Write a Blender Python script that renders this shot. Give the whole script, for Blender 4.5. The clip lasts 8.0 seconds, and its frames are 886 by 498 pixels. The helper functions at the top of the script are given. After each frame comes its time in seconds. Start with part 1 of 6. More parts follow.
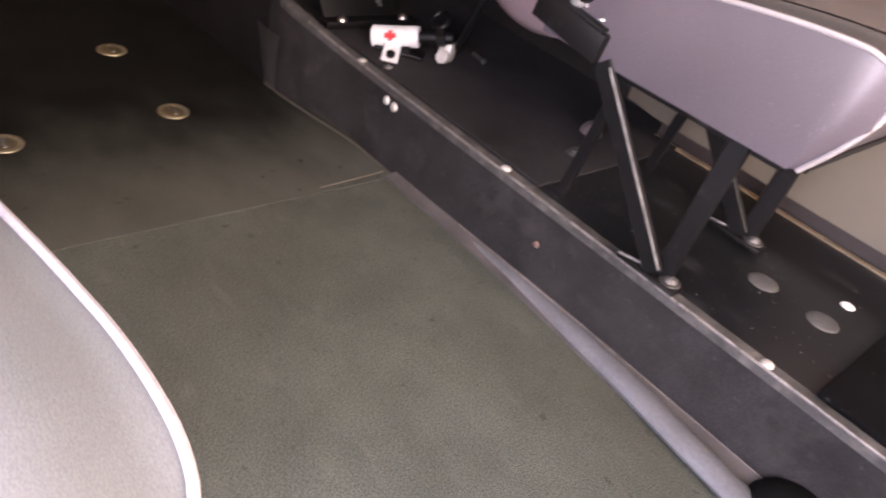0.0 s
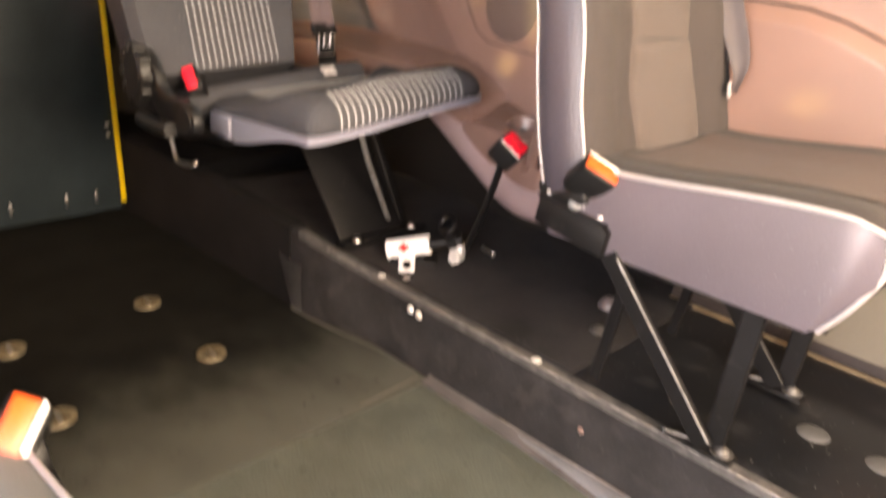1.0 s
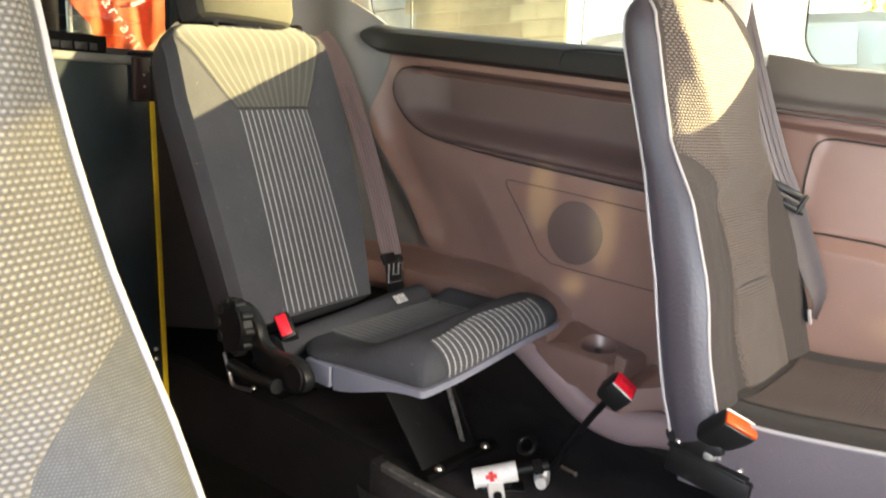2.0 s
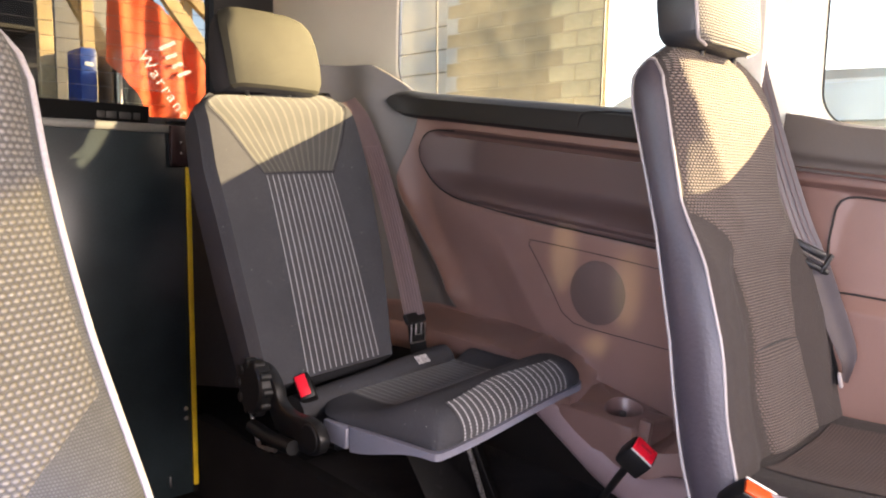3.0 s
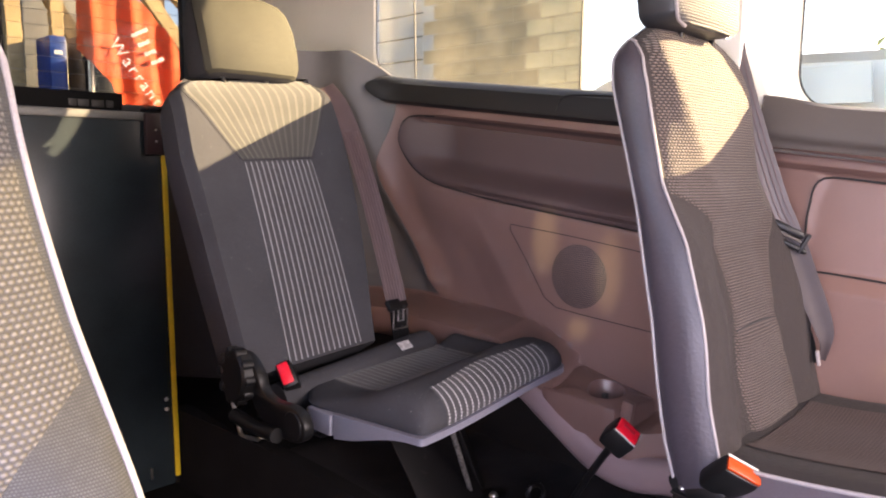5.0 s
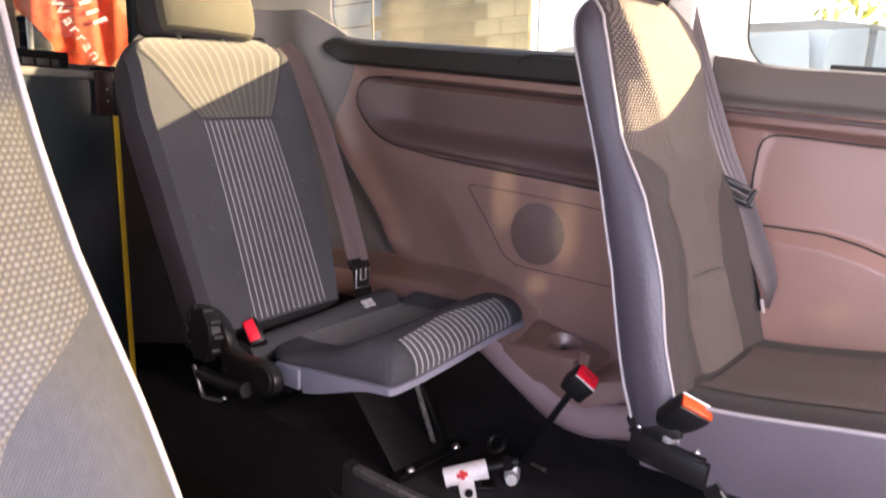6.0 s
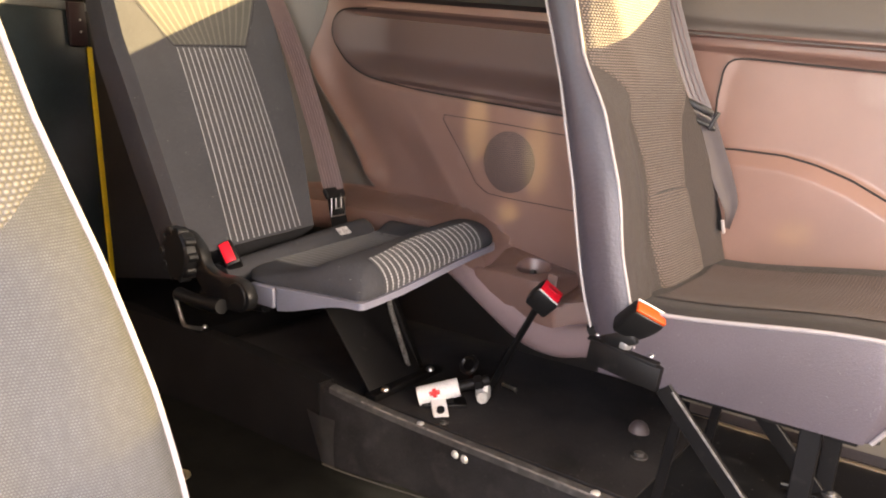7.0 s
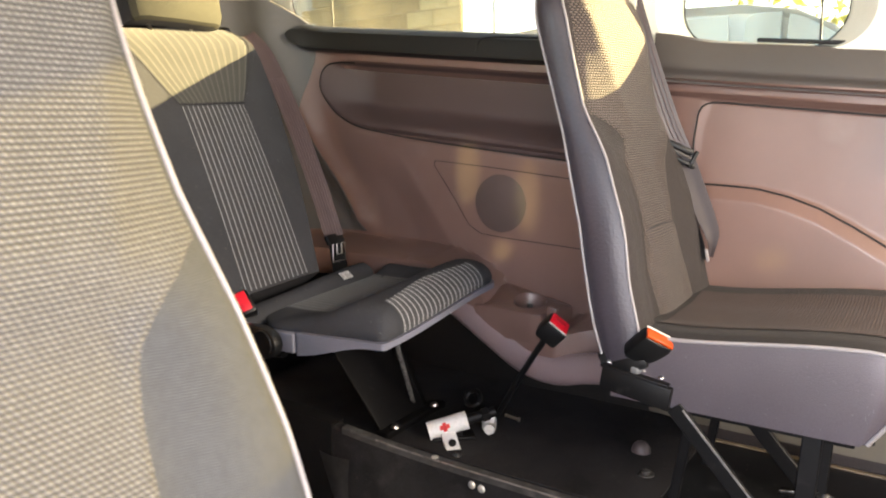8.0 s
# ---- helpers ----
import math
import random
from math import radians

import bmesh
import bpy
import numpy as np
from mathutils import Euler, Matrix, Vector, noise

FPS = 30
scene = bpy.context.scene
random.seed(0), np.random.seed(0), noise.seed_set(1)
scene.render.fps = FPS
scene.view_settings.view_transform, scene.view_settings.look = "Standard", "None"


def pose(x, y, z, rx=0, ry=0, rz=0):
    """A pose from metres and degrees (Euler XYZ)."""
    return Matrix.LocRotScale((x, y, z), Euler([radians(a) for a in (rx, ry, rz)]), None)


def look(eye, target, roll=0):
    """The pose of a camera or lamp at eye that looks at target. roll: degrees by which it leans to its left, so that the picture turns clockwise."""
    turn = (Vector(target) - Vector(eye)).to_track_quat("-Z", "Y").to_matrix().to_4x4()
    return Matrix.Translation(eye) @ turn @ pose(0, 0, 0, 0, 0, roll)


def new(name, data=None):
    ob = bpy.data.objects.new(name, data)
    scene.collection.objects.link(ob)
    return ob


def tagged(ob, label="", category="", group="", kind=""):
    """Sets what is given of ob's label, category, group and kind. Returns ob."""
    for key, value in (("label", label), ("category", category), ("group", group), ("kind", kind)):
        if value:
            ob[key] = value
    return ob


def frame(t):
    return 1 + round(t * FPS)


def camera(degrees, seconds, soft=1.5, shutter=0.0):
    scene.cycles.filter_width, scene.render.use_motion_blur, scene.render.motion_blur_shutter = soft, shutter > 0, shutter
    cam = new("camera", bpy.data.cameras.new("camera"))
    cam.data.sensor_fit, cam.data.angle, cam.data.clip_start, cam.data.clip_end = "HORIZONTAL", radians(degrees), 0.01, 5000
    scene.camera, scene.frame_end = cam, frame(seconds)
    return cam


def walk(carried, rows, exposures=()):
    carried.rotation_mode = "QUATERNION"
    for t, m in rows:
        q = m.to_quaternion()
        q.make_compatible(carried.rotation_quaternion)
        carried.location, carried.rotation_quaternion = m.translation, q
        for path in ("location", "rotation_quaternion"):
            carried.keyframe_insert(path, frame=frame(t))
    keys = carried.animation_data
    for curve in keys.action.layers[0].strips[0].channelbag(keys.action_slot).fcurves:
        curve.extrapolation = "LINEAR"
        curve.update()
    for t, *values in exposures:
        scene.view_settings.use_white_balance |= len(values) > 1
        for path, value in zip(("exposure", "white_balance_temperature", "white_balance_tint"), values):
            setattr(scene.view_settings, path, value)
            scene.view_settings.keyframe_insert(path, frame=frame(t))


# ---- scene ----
cam = camera(63.2, 8.0, soft=2.0, shutter=0.45)
PATH = [
    (0, (0.794, 0.259, 0.7), (-0.275, 1.509, -0.437), 16.1),
    (0.3, (0.811, 0.276, 0.697), (-0.345, 1.417, -0.470), 14.7),
    (0.5, (0.823, 0.275, 0.701), (-0.391, 1.41, -0.411), 12.7),
    (0.7, (0.821, 0.271, 0.725), (-0.455, 1.446, -0.269), 9.3),
    (1, (0.778, 0.227, 0.783), (-0.523, 1.543, 0.024), 4.4),
    (1.5, (0.619, 0.082, 0.92), (-0.63, 1.556, 0.402), 0.7),
    (1.8, (0.569, 0.046, 0.957), (-0.714, 1.516, 0.52), 1.7),
    (2, (0.567, 0.054, 0.946), (-0.746, 1.516, 0.575), 2.1),
    (2.2, (0.578, 0.067, 0.952), (-0.761, 1.514, 0.615), 1.9),
    (3.3, (0.613, 0.086, 0.955), (-0.826, 1.461, 0.756), 1.4),
    (3.5, (0.608, 0.081, 0.952), (-0.837, 1.449, 0.748), 1.5),
    (4, (0.603, 0.077, 0.945), (-0.851, 1.433, 0.731), 1.6),
    (4.5, (0.606, 0.085, 0.948), (-0.827, 1.461, 0.721), 1.3),
    (5.8, (0.601, 0.065, 0.94), (-0.676, 1.575, 0.64), 0.7),
    (6, (0.602, 0.038, 0.924), (-0.659, 1.556, 0.598), 0.9),
    (6.5, (0.643, 0.033, 0.863), (-0.592, 1.552, 0.449), 1.1),
    (7, (0.663, 0.026, 0.863), (-0.56, 1.546, 0.42), 0.9),
    (7.5, (0.672, -0.01, 0.876), (-0.536, 1.53, 0.467), 0.1),
    (8, (0.613, -0.113, 0.887), (-0.507, 1.508, 0.545), -0.9),
]

walk(cam, [(t, look(eye, target, roll)) for t, eye, target, roll in PATH], exposures=[(0, 3.54, 7100, 29), (0.6, 3.52, 7200, 24), (0.75, 3.70, 7500, 23), (1.0, 4.02, 8800, 19), (1.25, 4.10, 8900, 10), (1.5, 3.72, 7400, 6), (2.2, 3.2, 6850, 9), (3.4, 2.88, 6600, 29), (4.5, 2.90, 6600, 30), (6.0, 3.03, 6450, 30), (6.5, 3.28, 7000, 26), (7.0, 3.40, 7900, 19), (7.5, 3.42, 8150, 14), (7.75, 3.40, 8000, 12), (8, 2.92, 7200, 12)])

# ---- light ----
world = bpy.data.worlds.new("world")
scene.world = world
world.use_nodes = True
wn = world.node_tree.nodes
sky = wn.new("ShaderNodeTexSky")
sky.sky_type, sky.sun_disc = "NISHITA", False
SUN_FROM = Vector((0.52, 1.0, 0.32)).normalized()
sky.sun_elevation = math.asin(SUN_FROM.z)
sky.sun_rotation = math.atan2(SUN_FROM.x, SUN_FROM.y)
world.node_tree.links.new(sky.outputs[0], wn["Background"].inputs[0])
wn["Background"].inputs[1].default_value = 0.125
sun = new("sun", bpy.data.lights.new("sun", "SUN"))
sun.data.energy, sun.data.angle, sun.data.color = 5.0, radians(0.6), (1.0, 0.83, 0.43)
sun.matrix_world = look(SUN_FROM * 20, (0, 0, 0))
# daylight in the open side door and the windscreen
for name, eye, target, w, h, watts, hue in (("door_daylight", (0.80, -0.24, 0.58), (0.10, 1.4, 0.42), 0.75, 0.80, 2.65, (0.84, 0.84, 1.0)), ("windscreen_daylight", (2.19, 0.68, 1.30), (0.0, 0.6, 0.8), 1.6, 0.55, 11.0, (1.0, 0.90, 0.76))):
    lamp = new(name, bpy.data.lights.new(name, "AREA"))
    lamp.data.shape, lamp.data.size, lamp.data.size_y = "RECTANGLE", w, h
    lamp.data.energy, lamp.data.color = watts, hue
    lamp.data.spread = radians(150 if name == "door_daylight" else 170)
    lamp.matrix_world = look(eye, target)
# added spot lamps in place of sun mirrored back through the door opening by something unseen: soft patches on the side
# trim
MIRRORED = Vector((SUN_FROM.x, -SUN_FROM.y, SUN_FROM.z))
for target, wide, tall, watts in (((-0.400, 1.47, 0.765), 0.036, 0.085, 48), ((-0.225, 1.47, 0.705), 0.034, 0.095, 42), ((-0.282, 1.44, 0.575), 0.030, 0.028, 45), ((0.345, 1.50, 0.600), 0.034, 0.026, 35)):
    glint = new("mirrored_sun", bpy.data.lights.new("mirrored_sun", "SPOT"))
    far = 3.4
    glint.data.energy, glint.data.color = watts, (0.88, 1.0, 0.42)
    glint.data.spot_size, glint.data.spot_blend, glint.data.shadow_soft_size = 2 * math.atan(1.15 * tall / far), 0.85, 0.012
    glint.matrix_world = look(Vector(target) + MIRRORED * far, target) @ Matrix.Diagonal((wide / tall, 1, 1, 1))


# ---- materials ----
def mat(name, col, rough=0.6, metal=0.0, var=0.15, scale=8.0, grain=180.0, gvar=0.12, bump=0.15, dist=0.001, spec=0.5, tint=None):
    """A surface with broad unevenness, fine grain and relief."""
    m = bpy.data.materials.new(name)
    m.use_nodes = True
    nt = m.node_tree
    n, l = nt.nodes, nt.links
    b = n["Principled BSDF"]
    tc = n.new("ShaderNodeTexCoord")
    big = n.new("ShaderNodeTexNoise")
    big.inputs["Scale"].default_value, big.inputs["Detail"].default_value = scale, 5
    fine = n.new("ShaderNodeTexNoise")
    fine.inputs["Scale"].default_value, fine.inputs["Detail"].default_value = grain, 3
    for t in (big, fine):
        l.new(tc.outputs["Object"], t.inputs["Vector"])
    r1 = n.new("ShaderNodeMapRange")
    r1.inputs[1].default_value, r1.inputs[2].default_value = 0.3, 0.7
    r1.inputs[3].default_value, r1.inputs[4].default_value = 1 - var, 1 + var
    l.new(big.outputs[0], r1.inputs[0])
    r2 = n.new("ShaderNodeMapRange")
    r2.inputs[1].default_value, r2.inputs[2].default_value = 0.3, 0.7
    r2.inputs[3].default_value, r2.inputs[4].default_value = 1 - gvar, 1 + gvar
    l.new(fine.outputs[0], r2.inputs[0])
    mul = n.new("ShaderNodeMath")
    mul.operation = "MULTIPLY"
    l.new(r1.outputs[0], mul.inputs[0])
    l.new(r2.outputs[0], mul.inputs[1])
    vm = n.new("ShaderNodeVectorMath")
    vm.operation = "SCALE"
    vm.inputs[0].default_value = col
    l.new(mul.outputs[0], vm.inputs["Scale"])
    l.new(vm.outputs[0], b.inputs["Base Color"])
    b.inputs["Roughness"].default_value = rough
    b.inputs["Metallic"].default_value = metal
    b.inputs["Specular IOR Level"].default_value = spec
    if bump:
        bp = n.new("ShaderNodeBump")
        bp.inputs["Strength"].default_value, bp.inputs["Distance"].default_value = bump, dist
        l.new(fine.outputs[0], bp.inputs["Height"])
        l.new(bp.outputs[0], b.inputs["Normal"])
    return m


def specks(m, colour, scale, lo, hi, share=1.0, detail=4.0, stretch=None):
    """Scatters dirt, dust or scuffs of one colour over a material: noise above lo shows it, above hi in full."""
    nt = m.node_tree
    tc = nt.nodes.new("ShaderNodeTexCoord")
    ns = nt.nodes.new("ShaderNodeTexNoise")
    ns.inputs["Scale"].default_value, ns.inputs["Detail"].default_value = scale, detail
    vec = tc.outputs["Object"]
    if stretch:
        mp = nt.nodes.new("ShaderNodeMapping")
        mp.inputs["Rotation"].default_value, mp.inputs["Scale"].default_value = (0, 0, radians(stretch[0])), (1, stretch[1], 1)
        nt.links.new(vec, mp.inputs[0])
        vec = mp.outputs[0]
    nt.links.new(vec, ns.inputs["Vector"])
    rg = nt.nodes.new("ShaderNodeMapRange")
    rg.inputs[1].default_value, rg.inputs[2].default_value, rg.inputs[4].default_value = lo, hi, share
    nt.links.new(ns.outputs[0], rg.inputs[0])
    mix = nt.nodes.new("ShaderNodeMix")
    mix.data_type = "RGBA"
    b = nt.nodes["Principled BSDF"]
    nt.links.new(rg.outputs[0], mix.inputs["Factor"])
    nt.links.new(b.inputs["Base Color"].links[0].from_socket, mix.inputs["A"])
    mix.inputs["B"].default_value = (*colour, 1)
    nt.links.new(mix.outputs["Result"], b.inputs["Base Color"])
    return m


def math_node(nt, op, a, b=None, c=None):
    nd = nt.nodes.new("ShaderNodeMath")
    nd.operation = op
    for i, v in enumerate((a, b, c)):
        if v is None:
            continue
        if isinstance(v, (int, float)):
            nd.inputs[i].default_value = v
        else:
            nt.links.new(v, nd.inputs[i])
    return nd.outputs[0]


def axes(nt):
    tc = nt.nodes.new("ShaderNodeTexCoord")
    sp = nt.nodes.new("ShaderNodeSeparateXYZ")
    nt.links.new(tc.outputs["Object"], sp.inputs[0])
    return sp.outputs


def fabric_beads(name, dark, light, su, sv, ax=(1, 2), rough=0.85, relief=0.0012, sheen=0.04):
    """Woven fabric of light beads in offset rows over a darker ground. ax: the cloth's two local axes."""
    m = mat(name, dark, rough, scale=10, grain=600, bump=0)
    nt = m.node_tree
    l = nt.links
    o = axes(nt)
    v = math_node(nt, "DIVIDE", o[ax[1]], sv)
    row = math_node(nt, "FLOOR", v)
    odd = math_node(nt, "MULTIPLY", math_node(nt, "PINGPONG", row, 1.0), 0.5)
    u = math_node(nt, "ADD", math_node(nt, "DIVIDE", o[ax[0]], su), odd)
    du = math_node(nt, "SUBTRACT", math_node(nt, "FRACT", u), 0.5)
    dv = math_node(nt, "SUBTRACT", math_node(nt, "FRACT", v), 0.5)
    d = math_node(nt, "SQRT", math_node(nt, "ADD", math_node(nt, "MULTIPLY", du, du), math_node(nt, "MULTIPLY", math_node(nt, "MULTIPLY", dv, dv), 1.3)))
    dome = nt.nodes.new("ShaderNodeMapRange")
    dome.interpolation_type = "SMOOTHSTEP"
    dome.inputs[1].default_value, dome.inputs[2].default_value = 0.56, 0.16
    l.new(d, dome.inputs[0])
    mix = nt.nodes.new("ShaderNodeMix")
    mix.data_type = "RGBA"
    l.new(dome.outputs[0], mix.inputs["Factor"])
    b = nt.nodes["Principled BSDF"]
    src = b.inputs["Base Color"].links[0].from_socket
    l.new(src, mix.inputs["A"])
    ns = nt.nodes.new("ShaderNodeTexNoise")
    ns.inputs["Scale"].default_value = 60
    rp = nt.nodes.new("ShaderNodeMapRange")
    rp.inputs[1].default_value, rp.inputs[2].default_value = 0.3, 0.7
    rp.inputs[3].default_value, rp.inputs[4].default_value = 0.8, 1.15
    l.new(ns.outputs[0], rp.inputs[0])
    sc = nt.nodes.new("ShaderNodeVectorMath")
    sc.operation = "SCALE"
    sc.inputs[0].default_value = light
    l.new(rp.outputs[0], sc.inputs["Scale"])
    l.new(sc.outputs[0], mix.inputs["B"])
    l.new(mix.outputs["Result"], b.inputs["Base Color"])
    bp = nt.nodes.new("ShaderNodeBump")
    bp.inputs["Strength"].default_value, bp.inputs["Distance"].default_value = 0.8, relief
    l.new(dome.outputs[0], bp.inputs["Height"])
    l.new(bp.outputs[0], b.inputs["Normal"])
    b.inputs["Sheen Weight"].default_value = sheen
    return m


def fabric_stripes(name, dark, light, dash, duty=0.25):
    """Dark cloth with light dashed stripes; the mesh's UV counts stripes across and metres along."""
    m = mat(name, dark, 0.9, scale=12, grain=700, bump=0)
    nt = m.node_tree
    l = nt.links
    tc = nt.nodes.new("ShaderNodeTexCoord")
    sp = nt.nodes.new("ShaderNodeSeparateXYZ")
    l.new(tc.outputs["UV"], sp.inputs[0])
    o = sp.outputs
    u = math_node(nt, "FRACT", o[0])
    line = nt.nodes.new("ShaderNodeMapRange")
    line.interpolation_type = "SMOOTHSTEP"
    line.inputs[1].default_value, line.inputs[2].default_value = duty * 0.5 + 0.05, duty * 0.5 - 0.05
    l.new(math_node(nt, "ABSOLUTE", math_node(nt, "SUBTRACT", u, 0.5)), line.inputs[0])
    v = math_node(nt, "FRACT", math_node(nt, "DIVIDE", o[1], dash))
    gap = nt.nodes.new("ShaderNodeMapRange")
    gap.inputs[1].default_value, gap.inputs[2].default_value = 0.44, 0.22
    gap.inputs[3].default_value, gap.inputs[4].default_value = 0.12, 1.0
    l.new(math_node(nt, "ABSOLUTE", math_node(nt, "SUBTRACT", v, 0.5)), gap.inputs[0])
    f = math_node(nt, "MULTIPLY", line.outputs[0], gap.outputs[0])
    mix = nt.nodes.new("ShaderNodeMix")
    mix.data_type = "RGBA"
    l.new(f, mix.inputs["Factor"])
    b = nt.nodes["Principled BSDF"]
    l.new(b.inputs["Base Color"].links[0].from_socket, mix.inputs["A"])
    mix.inputs["B"].default_value = (*light, 1)
    l.new(mix.outputs["Result"], b.inputs["Base Color"])
    bp = nt.nodes.new("ShaderNodeBump")
    bp.inputs["Strength"].default_value, bp.inputs["Distance"].default_value = 0.6, 0.0006
    l.new(f, bp.inputs["Height"])
    l.new(bp.outputs[0], b.inputs["Normal"])
    b.inputs["Sheen Weight"].default_value = 0.15
    return m


def glass(name, tint=(1, 1, 1), mixv=0.015):
    m = bpy.data.materials.new(name)
    m.use_nodes = True
    nt = m.node_tree
    nt.nodes.remove(nt.nodes["Principled BSDF"])
    tr, gl, mx = nt.nodes.new("ShaderNodeBsdfTransparent"), nt.nodes.new("ShaderNodeBsdfGlossy"), nt.nodes.new("ShaderNodeMixShader")
    tr.inputs[0].default_value = (*tint, 1)
    gl.inputs["Roughness"].default_value = 0.02
    mx.inputs[0].default_value = mixv
    nt.links.new(tr.outputs[0], mx.inputs[1])
    nt.links.new(gl.outputs[0], mx.inputs[2])
    nt.links.new(mx.outputs[0], nt.nodes["Material Output"].inputs[0])
    return m


M = {
    "carpet": mat("carpet_olive", (0.105, 0.118, 0.104), 0.95, scale=9, var=0.14, grain=420, gvar=0.45, bump=0.7, dist=0.003, spec=0.1),
    "black_carpet": mat("carpet_black", (0.004, 0.0039, 0.0042), 0.95, scale=9, var=0.3, grain=800, gvar=0.4, bump=0.5, dist=0.002, spec=0.08),
    "vinyl_floor": mat("vinyl_black", (0.0080, 0.0084, 0.0094), 0.30, scale=7, var=0.3, grain=260, bump=0.15, spec=0.35),
    "steel_black": mat("painted_steel_black", (0.0050, 0.0047, 0.0050), 0.5, scale=14, var=0.25, grain=300, bump=0.08, spec=0.25),
    "steel": mat("bare_steel", (0.62, 0.60, 0.57), 0.28, metal=1.0, scale=40, grain=400, bump=0.1),
    "steel_dull": mat("dull_steel", (0.13, 0.125, 0.12), 0.5, metal=0.7, scale=60, var=0.5, grain=400, gvar=0.3, bump=0.2),
    "trim": mat("trim_plastic", (0.198, 0.117, 0.096), 0.34, scale=4, var=0.10, grain=1100, gvar=0.06, bump=0.25, dist=0.0006, spec=0.7),
    "trim_dark": mat("trim_plastic_dark", (0.008, 0.0075, 0.0075), 0.6, scale=5, var=0.1, grain=1100, bump=0.25, dist=0.0006),
    "trim_grey": mat("trim_plastic_grey", (0.070, 0.059, 0.052), 0.55, scale=5, var=0.08, grain=1100, bump=0.25, dist=0.0006),
    "pillar": mat("pillar_beige", (0.74, 0.73, 0.64), 0.7, scale=5, var=0.05, grain=900, bump=0.2, dist=0.0006),
    "vinyl": mat("seat_vinyl_grey", (0.086, 0.072, 0.083), 0.34, scale=6, var=0.12, grain=380, gvar=0.08, bump=0.30, dist=0.0012, spec=0.6),
    "piping": mat("piping_white", (0.29, 0.265, 0.265), 0.5, scale=30, var=0.06, grain=500, bump=0.1),
    "cloth": mat("seat_cloth_dark", (0.043, 0.0435, 0.049), 0.9, scale=8, var=0.1, grain=900, gvar=0.3, bump=0.35, dist=0.0008, spec=0.2),
    "beads": fabric_beads("bead_cloth", (0.058, 0.055, 0.051), (0.165, 0.156, 0.143), 0.0054, 0.0044, relief=0.002),
    "beads_seat": fabric_beads("bead_cloth_flat", (0.040, 0.026, 0.022), (0.090, 0.059, 0.051), 0.0069, 0.0056, ax=(1, 0)),
    "fine": fabric_beads("fine_weave", (0.037, 0.0375, 0.037), (0.067, 0.068, 0.067), 0.0022, 0.0022, relief=0.0004),
    # Copies of beads and fine for the wall-side seat, its dimmer light in the colour.
    "beads_brown_shaded": fabric_beads("bead_cloth_brown_shaded", (0.020, 0.0150, 0.0130), (0.140, 0.103, 0.086), 0.0058, 0.0047, relief=0.003, sheen=0.10),
    "fine_brown_shaded": fabric_beads("fine_weave_brown_shaded", (0.019, 0.0145, 0.0132), (0.039, 0.030, 0.027), 0.0022, 0.0022, relief=0.0004),
    "stripe_back": fabric_stripes("striped_cloth_back", (0.031, 0.031, 0.035), (0.32, 0.32, 0.34), 0.0060, 0.20),
    "stripe_top": fabric_stripes("striped_cloth_top", (0.042, 0.041, 0.037), (0.080, 0.077, 0.064), 0.0046, 0.30),
    "stripe_seat": fabric_stripes("striped_cloth_seat", (0.034, 0.034, 0.037), (0.36, 0.36, 0.37), 0.0060, 0.24),
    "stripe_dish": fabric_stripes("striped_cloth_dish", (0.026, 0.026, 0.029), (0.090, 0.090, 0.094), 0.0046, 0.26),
    "plastic_black": mat("plastic_black", (0.0055, 0.0055, 0.006), 0.42, scale=20, var=0.2, grain=500, bump=0.1, spec=0.35),
    "pan": mat("seat_pan_plastic", (0.17, 0.17, 0.21), 0.45, scale=10, var=0.08, grain=600, bump=0.1),
    "red": mat("buckle_red", (0.75, 0.012, 0.03), 0.35, scale=40, var=0.05, grain=300, bump=0.0),
    "orange": mat("buckle_orange", (0.52, 0.058, 0.006), 0.35, scale=40, var=0.05, grain=300, bump=0.0),
    "belt": mat("belt_webbing", (0.088, 0.058, 0.060), 0.6, scale=25, var=0.08, grain=900, bump=0.4, dist=0.0005),
    "belt_grey": mat("belt_webbing_grey", (0.085, 0.075, 0.080), 0.55, scale=25, var=0.08, grain=900, bump=0.4, dist=0.0005),
    "belt_pale": mat("belt_webbing_pale", (0.125, 0.080, 0.086), 0.5, scale=25, var=0.08, grain=900, bump=0.4, dist=0.0005),
    # Dark copy of the webbing for the lower belt: its shadow is in the colour.
    "belt_shaded": mat("belt_webbing_shaded", (0.034, 0.023, 0.0235), 0.55, scale=25, var=0.12, grain=900, bump=0.4, dist=0.0005),
    "white": mat("white_tape", (0.80, 0.79, 0.78), 0.5, scale=30, var=0.05, grain=300, bump=0.05),
    "redink": mat("red_ink", (0.65, 0.02, 0.02), 0.5, bump=0),
    "yellow": mat("yellow_strip", (0.62, 0.42, 0.012), 0.5, scale=15, var=0.15, grain=300, bump=0.1),
    "ramp": mat("ramp_panel", (0.017, 0.0235, 0.027), 0.26, scale=4, var=0.3, grain=350, bump=0.04, spec=0.5),
    "glass": glass("window_glass", (0.80, 0.80, 0.75)),
    "glass_tail": glass("tailgate_glass", (0.50, 0.50, 0.48)),
    "glass_amber": glass("window_glass_amber", (0.40, 0.385, 0.28)),
    "heater": mat("heater_line", (0.02, 0.014, 0.01), 0.5, bump=0),
}

